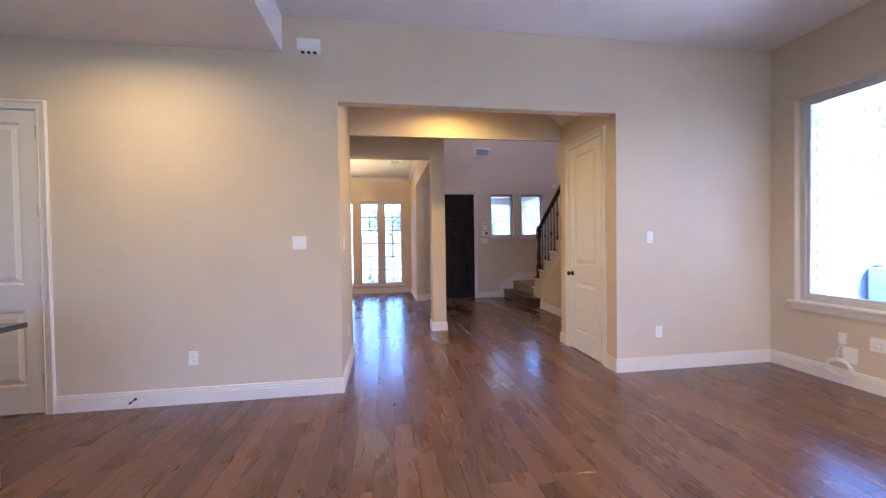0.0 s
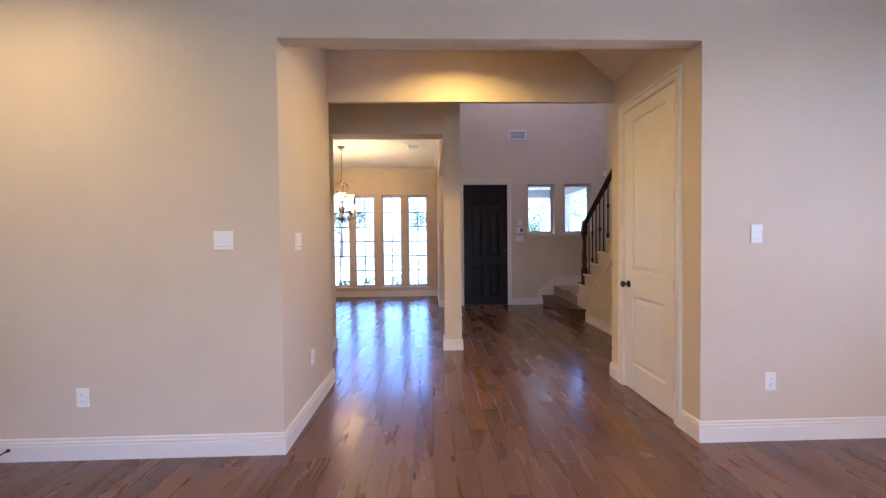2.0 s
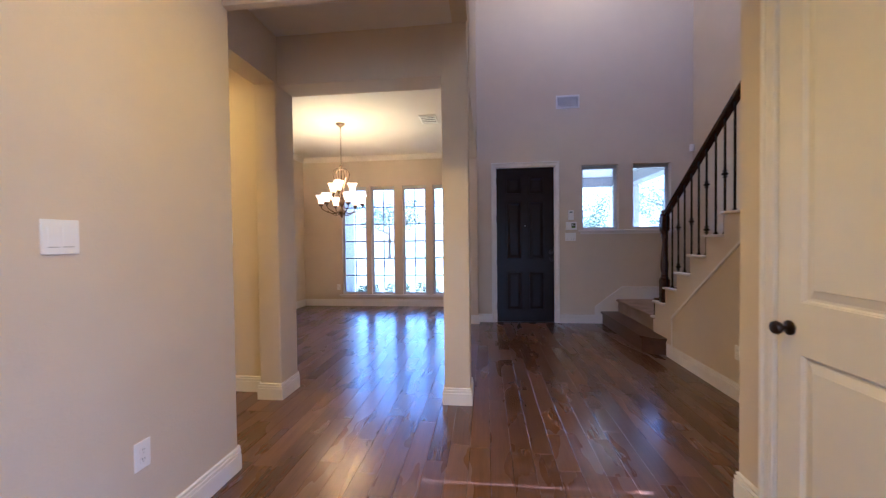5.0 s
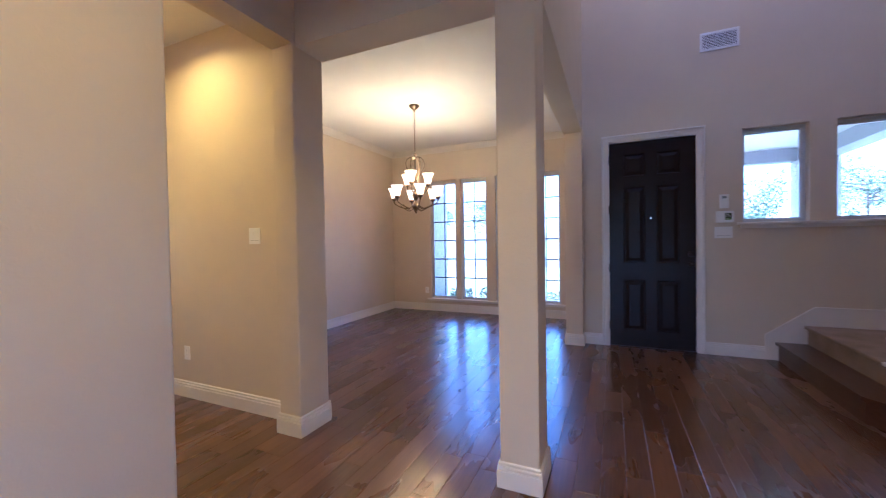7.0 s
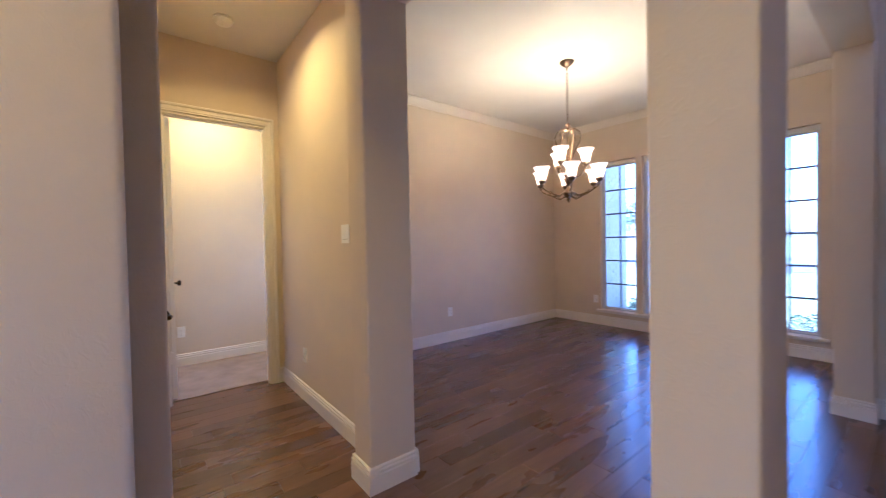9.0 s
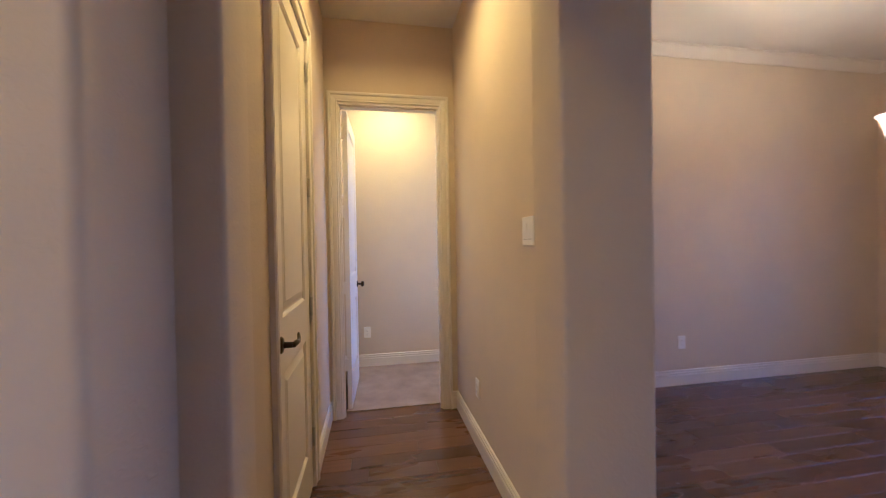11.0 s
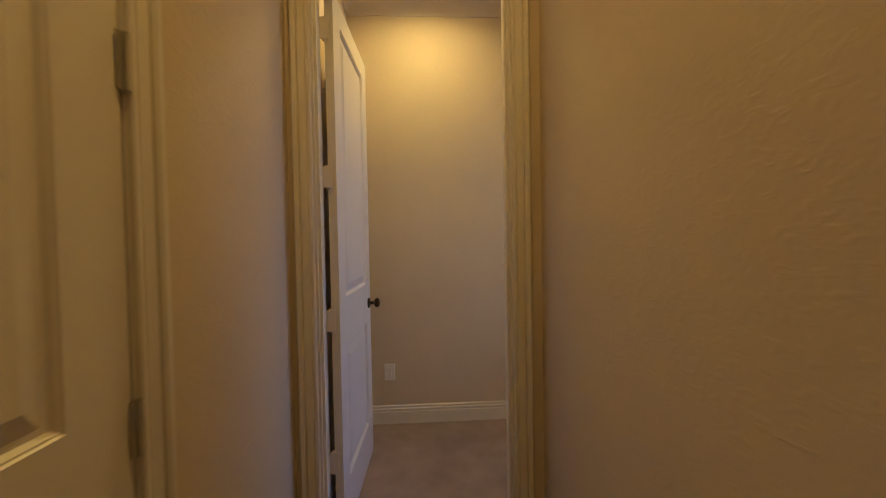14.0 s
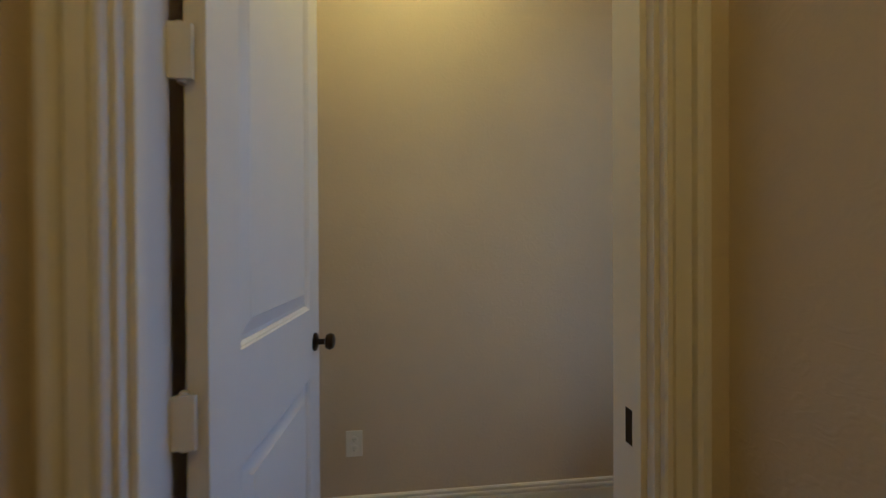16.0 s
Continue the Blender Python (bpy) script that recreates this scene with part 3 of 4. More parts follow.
for z in (0.37, 0.98, 1.585, 2.20):
    bm = bmesh.new()
    box(bm, -0.3802, -0.343, 0.111, 0.1175, z - 0.045, z + 0.045)
    tube(bm, [(-0.364, 0.122, z - 0.05), (-0.364, 0.122, z + 0.05)], 0.007, 8)
    part("hinge", bm, TRIM, d4, "painted butt hinge")

# front door
d5 = thing("door_5", "dark stained wooden six-panel front door in a white frame", "door", (2.345, 9.47, 0), 0, kind="structure")
part("casing", casing_mesh(-0.458, 0.458, 2.465), TRIM, d5)
bm = bmesh.new()
box(bm, -0.4595, -0.447, 0.0005, 0.149, 0, 2.4645)
box(bm, 0.447, 0.4595, 0.0005, 0.149, 0, 2.4645)
box(bm, -0.447, 0.447, 0.0005, 0.149, 2.452, 2.4645)
box(bm, -0.4475, -0.425, 0.058, 0.075, 0.012, 2.452)
box(bm, 0.425, 0.4475, 0.058, 0.075, 0.012, 2.452)
box(bm, -0.425, 0.425, 0.058, 0.075, 2.43, 2.4525)
part("jamb", bm, TRIM, d5)
cols = ((0.155, 0.385), (0.505, 0.735))
rows = ((0.19, 0.79), (1.00, 1.90), (2.03, 2.29))
part("leaf", leaf_mesh(0.888, 2.435, 0.044, [(a, b, c, e) for a, b in cols for c, e in rows], -0.444), DOORWOOD, d5, loc=(0, 0.012, 0.012))
bm = bmesh.new()
box(bm, -0.447, 0.447, -0.02, 0.14, 0, 0.012)
part("threshold", bm, BRONZE, d5, "dark metal threshold strip")
bm = bmesh.new()
lathe(bm, ((0.034, 0), (0.032, 0.008), (0.014, 0.012), (0.014, 0.016), (0.020, 0.022), (0.016, 0.030)), 16)
bm.transform(Matrix.Translation((0.40, 0.012, 1.115)) @ Matrix.Rotation(radians(90), 4, "X"))
part("deadbolt", bm, BRONZE, d5, "dark bronze deadbolt", smooth=True)
bm = bmesh.new()
knob_mesh(bm, 0.40, 1.0, 0.012, -1)
part("door_handle", bm, BRONZE, d5, "dark bronze round door knob", smooth=True)
bm = bmesh.new()
lathe(bm, ((0.011, 0), (0.011, 0.003), (0.007, 0.004)), 14)
bm.transform(Matrix.Translation((0.0, 0.012, 1.535)) @ Matrix.Rotation(radians(90), 4, "X"))
part("peephole", bm, mat("bright_peephole", (0.85, 0.85, 0.85), 0.1, 1.0), d5, "small bright metal peephole")
for z in (0.25, 0.95, 1.65, 2.25):
    bm = bmesh.new()
    tube(bm, [(-0.446, 0.006, z - 0.05), (-0.446, 0.006, z + 0.05)], 0.008, 8)
    part("hinge", bm, BRONZE, d5, "dark metal butt hinge")


# ---- windows ----
def ring(bm, w, h, t, y0, y1, x_off=0.0, z_off=0.0):
    """A flat frame of outer size w x h, bar width t."""
    o = [(-w / 2, 0), (w / 2, 0), (w / 2, h), (-w / 2, h)]
    i = [(-w / 2 + t, t), (w / 2 - t, t), (w / 2 - t, h - t), (-w / 2 + t, h - t)]
    vo = [[bm.verts.new((x + x_off, y, z + z_off)) for x, z in o] for y in (y0, y1)]
    vi = [[bm.verts.new((x + x_off, y, z + z_off)) for x, z in i] for y in (y0, y1)]
    for k in range(4):
        n = (k + 1) % 4
        bm.faces.new((vo[0][k], vo[0][n], vi[0][n], vi[0][k]))
        bm.faces.new((vo[1][k], vi[1][k], vi[1][n], vo[1][n]))
        bm.faces.new((vo[0][k], vo[1][k], vo[1][n], vo[0][n]))
        bm.faces.new((vi[0][k], vi[0][n], vi[1][n], vi[1][k]))


def window(name, label, loc, rz, w, h, cols=1, rows=1, outer=0.03, sash=0.022, head=0.0, y=0.07):
    d = thing(name, label, "window", loc, rz, kind="structure")
    bm = bmesh.new()
    ring(bm, w - 0.001, h - 0.001, outer, y, y + 0.06, z_off=0.0005)
    if head:
        box(bm, -w / 2 + outer, w / 2 - outer, y - 0.012, y + 0.05, h - outer - head, h - outer)
    part("window_frame", bm, VINYL, d)
    bm = bmesh.new()
    ring(bm, w - 2 * outer, h - 2 * outer - head, sash, y + 0.015, y + 0.05, z_off=outer)
    part("sash", bm, VINYL, d)
    gw, gh, gz = w - 2 * outer - 2 * sash, h - 2 * outer - 2 * sash - head, outer + sash
    bm = bmesh.new()
    box(bm, -gw / 2, gw / 2, y + 0.030, y + 0.034, gz, gz + gh)
    pane = part("pane", bm, GLASS, d)
    pane.visible_shadow = False
    if cols * rows > 1:
        bm = bmesh.new()
        for i in range(1, cols):
            x = -gw / 2 + gw * i / cols
            box(bm, x - 0.009, x + 0.009, y + 0.022, y + 0.0285, gz, gz + gh)
        for j in range(1, rows):
            z = gz + gh * j / rows
            box(bm, -gw / 2, gw / 2, y + 0.0225, y + 0.028, z - 0.011, z + 0.011)
        part("muntins", bm, MUNTIN, d, "thin grey muntin grid")
    return d


def sill(label, loc, rz, w, apron=0.06, depth=0.05, inside=0.07):
    bm = bmesh.new()
    box(bm, -w / 2, w / 2, -depth, -0.0005, -0.026, 0.0)
    bevel_all(bm, 0.006)
    box(bm, -w / 2 + 0.05, w / 2 - 0.05, -0.001, inside, -0.0235, 0.0015)
    box(bm, -w / 2 + 0.03, w / 2 - 0.03, -0.017, -0.0005, -0.026 - apron, -0.0262)
    box(bm, -w / 2 + 0.034, w / 2 - 0.034, -0.023, -0.0005, -0.026 - apron * 0.4, -0.0264)
    ob = part("window_sill", bm, TRIM)
    ob.location, ob.rotation_euler = loc, (0, 0, radians(rz))
    return tagged(ob, label, "window sill", kind="structure")


window("window_1", "large clear picture window in a white frame", (4.77, 2.9975, 0.70), -90, 1.895, 2.01, outer=0.045, sash=0.03)
window("window_2", "large clear picture window in a white frame", (4.77, 0.55, 0.70), -90, 1.9, 2.01, outer=0.045, sash=0.03)
sill("white painted window sill with apron below the picture window", (4.77, 2.9975, 0.70), -90, 1.995, depth=0.04)
sill("white painted window sill with apron below the picture window", (4.77, 0.55, 0.70), -90, 2.05)
window("window_3", "patio window behind the living room", (-1.55, -4.0, 0.1), 180, 1.9, 2.4, 2, 1)
window("window_4", "wide patio window behind the living room", (2.1, -4.0, 0.1), 180, 3.0, 2.4, 3, 1)
for n, (a, b) in enumerate(DWIN):
    window("window_%d" % (5 + n), "tall narrow dining room window with thin grid bars", ((a + b) / 2, 10.88, 0.235), 0, b - a, 2.205, 2, 6, outer=0.022, sash=0.018, head=0.035, y=0.055)
sill("white painted sill board below the tall windows", (-0.025, 10.88, 0.235), 0, 2.50, apron=0.02)
for n, x in enumerate((3.485, 4.245)):
    window("window_%d" % (9 + n), "small foyer window with a white frame", (x, 9.47, 1.455), 0, 0.55, 1.005, outer=0.03, sash=0.012, head=0.01, y=0.09)
sill("painted sill board below the two foyer windows", (3.87, 9.47, 1.455), 0, 1.42, apron=0.04, inside=0.09)
# Added window out of view, placed here only for the daylight it gives.
window("window_11", "unseen high window added to light the two-storey foyer", (3.3, 5.42, 4.9), 180, 1.8, 1.1, 2, 1)
window("window_12", "bedroom window", (-2.655, 7.15, 0.4), 0, 0.99, 2.05)


# ---- switches, outlets, vents ----
def plate(name, label, category, loc, rz, w=0.07, h=0.115, kind_="outlet", gang=1):
    d = thing(name, label, category, loc, rz)
    bm = bmesh.new()
    box(bm, -w / 2, w / 2, -0.006, 0, -h / 2, h / 2)
    bevel_all(bm, 0.0025)
    part("cover_plate", bm, PLASTIC, d)
    for g in range(gang):
        gx = (g - (gang - 1) / 2) * 0.046
        if kind_ == "switch":
            bm = bmesh.new()
            box(bm, gx - 0.0165, gx + 0.0165, -0.0085, -0.005, -0.033, 0.033)
            for v in bm.verts:
                if v.co.y < -0.007 and v.co.z < 0:
                    v.co.y += 0.0024
            part("rocker", bm, PLASTIC, d, "white rocker switch")
            # Shade below the rocker, put in as a near-black strip.
            bm = bmesh.new()
            box(bm, gx - 0.017, gx + 0.017, -0.0066, -0.005, -0.0350, -0.0333)
            part("rocker_shade", bm, DARK, d, "dark strip standing in for the shade under the rocker")
        elif kind_ == "outlet":
            for s in (-1, 1):
                bm = bmesh.new()
                lathe(bm, ((0.0165, 0), (0.0165, 0.0075), (0.015, 0.0085)), 16)
                bm.transform(Matrix.Translation((gx, -0.0005, s * 0.0195)) @ Matrix.Rotation(radians(90), 4, "X"))
                rec = part("receptacle", bm, PLASTIC, d)
                bm = bmesh.new()
                for q in (-0.006, 0.006):
                    box(bm, gx + q - 0.001, gx + q + 0.001, -0.0092, -0.0088, s * 0.0195 - 0.001, s * 0.0195 + 0.007)
                box(bm, gx - 0.002, gx + 0.002, -0.0092, -0.0088, s * 0.0195 - 0.010, s * 0.0195 - 0.006)
                part("slots", bm, DARK, rec, "dark outlet slots")
    bm = bmesh.new()
    for s in ((-1, 1) if kind_ != "outlet" else (0,)):
        lathe(bm, ((0.003, 0), (0.003, 0.001)), 8, (0, 0, 0))
        bm.transform(Matrix.Identity(4))
        break
    bm.transform(Matrix.Translation((0, -0.006, 0.0 if kind_ == "outlet" else h / 2 - 0.016)) @ Matrix.Rotation(radians(90), 4, "X"))
    part("screw", bm, PLASTIC, d)
    return d


plate("light_switch", "white double rocker light switch on the beige living room wall", "light switch", (-0.055, 4.185, 1.345), 0, 0.118, 0.118, "switch", 2)
plate("wall_outlet", "white duplex wall outlet low on the beige living room wall", "outlet", (-0.93, 4.185, 0.385), 0, 0.074, 0.118)
plate("light_switch", "white single rocker switch on the living room wall beside the opening", "light switch", (3.335, 4.185, 1.355), 0, 0.074, 0.118, "switch")
plate("wall_outlet", "white duplex outlet low on the wall beside the closet opening", "outlet", (3.435, 4.185, 0.39), 0, 0.074, 0.118)
plate("light_switch", "white double rocker switch on the side wall of the passage", "light switch", (0.29, 4.50, 1.335), 90, 0.118, 0.118, "switch", 2)
plate("wall_outlet", "white duplex outlet low on the side wall of the passage", "outlet", (0.29, 4.78, 0.43), 90, 0.074, 0.118)
plate("light_switch", "white double rocker switch on the hall wall lit by warm light", "light switch", (-0.55, 6.48, 1.364), 0, 0.118, 0.122, "switch", 2)
plate("wall_outlet", "white duplex outlet low on the hall wall", "outlet", (-1.40, 6.48, 0.38), 0, 0.074, 0.118)
plate("wall_outlet", "white duplex outlet low on the bedroom wall", "outlet", (-3.205, 5.75, 0.375), 90, 0.074, 0.118)
plate("wall_outlet", "white duplex outlet on the dining room side wall", "outlet", (-2.03, 8.57, 0.385), 90, 0.074, 0.118)
plate("wall_outlet", "white duplex outlet beside the tall dining windows", "outlet", (-1.30, 10.88, 0.385), 0, 0.074, 0.118)
plate("wall_outlet", "white duplex outlet on the wall below the stairs", "outlet", (3.72, 6.62, 0.385), -90, 0.074, 0.118)
plate("wall_outlet", "white duplex outlet below the picture window", "outlet", (4.77, 3.279, 0.415), -90, 0.118, 0.118, "outlet", 2)
plate("blank_plate", "white blank cover plate below the picture window", "wall plate", (4.77, 3.535, 0.413), -90, 0.06, 0.10, "blank")
plate("cable_plate", "white low-voltage cable plate on the baseboard", "wall plate", (4.77, 3.477, 0.275), -90, 0.11, 0.14, "blank")

cable = thing("cable_coil", "coiled white network cable hanging from a wall plate", "cable", (4.75, 3.54, 0.15))
bm = bmesh.new()
pts = []
for i in range(150):
    a = i / 149 * 2 * math.pi * 6
    r = 0.082 + 0.012 * math.sin(i * 0.37)
    pts.append((-0.012 - 0.010 * math.cos(a * 0.31), r * 1.1 * math.cos(a), r * 0.85 * math.sin(a)))
tube(bm, pts, 0.0035, 6)
part("coil", bm, PLASTIC, cable, smooth=True)
bm = bmesh.new()
tube(bm, [(0.014, 0.0, 0.20), (-0.008, 0.0, 0.19), (-0.012, 0.012, 0.13), (-0.014, 0.03, 0.06), (-0.014, 0.05, 0.03)], 0.004, 6)
part("lead", bm, PLASTIC, cable, smooth=True)

stop = thing("door_stop", "small dark bronze spring door stop on the baseboard", "door stop", (-1.37, 4.169, 0.075))
bm = bmesh.new()
tube(bm, [(0, 0, 0), (0, -0.004, 0), (0.0, -0.006, 0), (0.0, -0.06, -0.004)], [0.012, 0.012, 0.005, 0.005], 10)
part("rod", bm, BRONZE, stop, smooth=True)
bm = bmesh.new()
tube(bm, [(0, -0.058, -0.004), (0, -0.075, -0.005)], 0.009, 10)
part("bumper", bm, BRONZE, stop, smooth=True)

chime = thing("door_chime", "white plastic door chime box high on the wall", "door chime", (0.06, 4.185, 3.045))
bm = bmesh.new()
box(bm, -0.095, 0.095, -0.05, 0, -0.06, 0.06)
for v in bm.verts:
    if v.co.y < -0.02 and v.co.z < 0:
        v.co.z += 0.02
bevel_all(bm, 0.004)
part("housing", bm, PLASTIC, chime)
for q in (-0.05, 0.0, 0.05):
    bm = bmesh.new()
    box(bm, q - 0.014, q + 0.014, -0.04, -0.012, -0.0585, -0.048)
    part("grille", bm, DARK, chime, "dark sound slot")


def vent(label, loc, rot, w, h, slats=10, rows=1):
    d = thing("air_vent", label, "air vent", loc)
    d.rotation_euler = rot
    bm = bmesh.new()
    ring(bm, w, h, 0.024, -0.012, 0.0, z_off=-h / 2)
    part("vent_frame", bm, PLASTIC, d)
    # Flat near-black sheet in place of the shade between the slats; no duct.
    bm = bmesh.new()
    box(bm, -w / 2 + 0.02, w / 2 - 0.02, -0.003, -0.001, -h / 2 + 0.02, h / 2 - 0.02)
    part("duct_shade", bm, DARK, d, "dark sheet standing in for shade behind the vent")
    iw, ih = w - 0.05, h - 0.05
    for i in range(slats):
        bm = bmesh.new()
        if rows == 1:
            x = -iw / 2 + iw * (i + 0.5) / slats
            box(bm, x - 0.0025, x + 0.0025, -0.010, -0.003, -ih / 2, ih / 2)
        else:
            z = -ih / 2 + ih * (i + 0.5) / slats
            v = box(bm, -iw / 2, iw / 2, -0.011, -0.006, z - ih / slats * 0.2, z + ih / slats * 0.2)
        part("slat", bm, PLASTIC, d)
    if rows > 1:
        bm = bmesh.new()
        for i in range(14):
            x = -iw / 2 + iw * (i + 0.5) / 14
            box(bm, x - 0.002, x + 0.002, -0.0055, -0.0032, -ih / 2, ih / 2)
        part("rear_slats", bm, PLASTIC, d)
    return d


vent("white metal return air vent high on the foyer wall", (3.005, 9.47, 3.445), (0, 0, 0), 0.355, 0.20, 9, 2)
vent("white metal ceiling air vent in the dining room", (0.93, 8.75, 3.05), (radians(90), 0, 0), 0.24, 0.37, 4, 2)

smoke = thing("smoke_detector", "round white smoke detector on the hall ceiling", "smoke detector", (-1.50, 5.965, 3.02))
bm = bmesh.new()
lathe(bm, ((0.066, 0), (0.070, -0.012), (0.062, -0.014), (0.060, -0.03), (0.048, -0.043), (0.01, -0.047)), 28)
part("housing", bm, PLASTIC, smoke, smooth=True)
bm = bmesh.new()
lathe(bm, ((0.012, -0.046), (0.012, -0.050), (0.008, -0.051)), 14)
part("test_button", bm, PLASTIC, smoke, "small round test button", smooth=True)

for label, loc in (("recessed round ceiling downlight in the hall, lit", (-1.05, 5.99, 3.02)), *[("recessed round ceiling downlight in the living room, lit", (_x, _y, 3.31)) for _x, _y in LIVING], ("recessed round ceiling downlight in the passage, lit", (1.45, 4.75, 3.09)), ("recessed round ceiling downlight on the kitchen side, lit", (-1.15, 3.55, 3.0)), ("recessed round ceiling downlight in the bedroom, lit", (-2.72, 6.04, 2.98))):
    dl = thing("downlight", label, "downlight", loc, group="recessed downlights")
    bm = bmesh.new()
    lathe(bm, ((0.062, -0.001), (0.062, -0.006), (0.085, -0.007), (0.095, -0.001)), 28, cap=False)
    part("trim_ring", bm, PLASTIC, dl, smooth=True)
    bm = bmesh.new()
    lathe(bm, ((0.06, -0.0005), (0.06, -0.003), (0.03, -0.004)), 24)
    part("lens", bm, LENS, dl, "glowing frosted lens")

key = thing("thermostat", "small white plastic sensor on the foyer wall", "wall sensor", (3.045, 9.47, 1.69))
bm = bmesh.new()
box(bm, -0.042, 0.042, -0.022, 0, -0.075, 0.075)
bevel_all(bm, 0.004)
part("housing", bm, PLASTIC, key)
bm = bmesh.new()
box(bm, -0.02, 0.02, -0.0235, -0.0215, 0.03, 0.055)
part("display", bm, mat("grey_display", (0.3, 0.33, 0.33), 0.2), key, "small grey display")
pad = thing("alarm_keypad", "white alarm keypad with a small dark screen", "alarm keypad", (3.05, 9.47, 1.522))
bm = bmesh.new()
box(bm, -0.08, 0.08, -0.022, 0, -0.062, 0.062)
bevel_all(bm, 0.004)
part("housing", bm, PLASTIC, pad)
bm = bmesh.new()
box(bm, 0.0, 0.06, -0.0240, -0.0215, -0.02, 0.04)
scr = part("screen", bm, mat("keypad_screen", (0.06, 0.09, 0.06), 0.2), pad, "dark green-grey screen")
for r in range(3):
    bm = bmesh.new()
    box(bm, 0.008, 0.050 - 0.008 * r, -0.0246, -0.0238, 0.004 + r * 0.012, 0.008 + r * 0.012)
    part("text_bar", bm, PLASTIC, scr)
bm = bmesh.new()
box(bm, 0.0, 0.06, -0.0236, -0.0216, -0.034, -0.021)
part("status_strip", bm, mat("green_strip", (0.14, 0.26, 0.06), 0.3), pad, "green strip below the screen")
for i in range(2):
    for r in range(3):
        bm = bmesh.new()
        box(bm, -0.065 + i * 0.025, -0.048 + i * 0.025, -0.0245, -0.0215, -0.025 + r * 0.022, -0.012 + r * 0.022)
        part("key", bm, PLASTIC, pad)
plate("light_switch", "white triple rocker switch below the alarm keypad", "light switch", (3.04, 9.47, 1.352), 0, 0.165, 0.125, "switch", 3)
pir = thing("motion_sensor", "small white motion sensor in the foyer corner", "motion sensor", (4.80, 9.44, 2.66), -45)
bm = bmesh.new()
box(bm, -0.028, 0.028, -0.03, 0.02, -0.05, 0.05)
bevel_all(bm, 0.006)
part("housing", bm, PLASTIC, pir)
bm = bmesh.new()
box(bm, -0.018, 0.018, -0.033, -0.029, -0.03, 0.01)
part("lens", bm, PLASTIC, pir)

# kitchen counter end
counter = thing("kitchen_island", "kitchen island with a dark granite worktop, only its end seen", "kitchen island", (-2.3, 2.5, 0))
bm = bmesh.new()
box(bm, -0.80, 0.84, -1.1, 0.66, 0, 0.875)
part("cabinet_body", bm, CABINET, counter, "painted cabinet body")
bm = bmesh.new()
box(bm, -0.86, 0.93, -1.2, 0.745, 0.875, 0.905)
bevel_all(bm, 0.004)
part("worktop", bm, STONE, counter, "thin dark granite worktop")


# ---- stairs ----
XS, XE = 3.72, 4.83
RISE = 0.191
STEP_Y = [8.12, 7.86, 7.60, 7.34, 7.07, 6.81, 6.55, 6.29, 6.03, 5.77, 5.51]
stairs = thing("staircase", "white-sided staircase with beige carpet and a dark wooden first step", "staircase", (0, 0, 0), kind="structure")


def poly_prism(bm, pts, z0, z1):
    lo, hi = [bm.verts.new((x, y, z0)) for x, y in pts], [bm.verts.new((x, y, z1)) for x, y in pts]
    bm.faces.new(lo), bm.faces.new(hi)
    n = len(pts)
    for i in range(n):
        bm.faces.new((lo[i], lo[(i + 1) % n], hi[(i + 1) % n], hi[i]))


bm = bmesh.new()
poly_prism(bm, [(3.51, 9.47), (3.51, 7.97), (3.59, 7.86), (3.72, 7.84), (3.98, 7.84), (3.98, 9.47)], 0, RISE - 0.028)
part("first_step_riser", bm, STEPWOOD, stairs, "dark wooden first riser")
bm = bmesh.new()
poly_prism(bm, [(3.485, 9.47), (3.485, 7.96), (3.50, 7.93), (3.575, 7.83), (3.61, 7.818), (3.72, 7.815), (3.98, 7.815), (3.98, 9.47)], RISE - 0.028, RISE)
part("first_tread", bm, STEPWOOD, stairs, "dark wooden bullnose first tread")
bm = bmesh.new()
box(bm, 3.745, XE, 8.12, 9.468, 0.0, 2 * RISE - 0.035)
box(bm, 3.715, XE - 0.001, 8.123, 9.467, 2 * RISE - 0.035, 2 * RISE)
bevel_all(bm, 0.012, 3)
part("landing", bm, CARPET, stairs, "carpeted landing", smooth=True)
for n, y in enumerate(STEP_Y):
    z = (n + 3) * RISE
    yb = STEP_Y[n + 1] if n + 1 < len(STEP_Y) else 5.43
    bm = bmesh.new()
    box(bm, XS + 0.035, XE - 0.002, yb - 0.02, y - 0.022, z - RISE, z - 0.03)
    box(bm, XS + 0.035, XE - 0.003, yb - 0.02, y, z - 0.03, z)
    bevel_all(bm, 0.009, 2)
    part("tread", bm, CARPET, stairs, "carpeted tread", smooth=True)
    bm = bmesh.new()
    box(bm, XS - 0.028, XS + 0.034, yb - 0.0, y + 0.018, z - 0.022, z)
    bevel_all(bm, 0.006)
    part("tread_end", bm, TRIM, stairs, "white painted tread return")
bm = bmesh.new()
box(bm, XS - 0.028, XS + 0.034, 8.122, 8.19, 2 * RISE - 0.022, 2 * RISE + 0.002)
bevel_all(bm, 0.006)
part("tread_end", bm, TRIM, stairs, "white painted tread return")
# stringer: stepped side
columns = [(8.12, 8.165, RISE + 0.001, 2 * RISE - 0.022), (7.814, 8.12, RISE + 0.001, 3 * RISE - 0.022)]
for n, y in enumerate(STEP_Y):
    yb = STEP_Y[n + 1] if n + 1 < len(STEP_Y) else 5.43
    top = (n + 3) * RISE - 0.022
    if n:
        columns.append((yb, y, 0.0, top))
    elif yb < 7.814:
        columns.append((yb, 7.814, 0.0, top))
columns[1] = (max(7.814, STEP_Y[1]), 8.12, RISE + 0.001, 3 * RISE - 0.022)
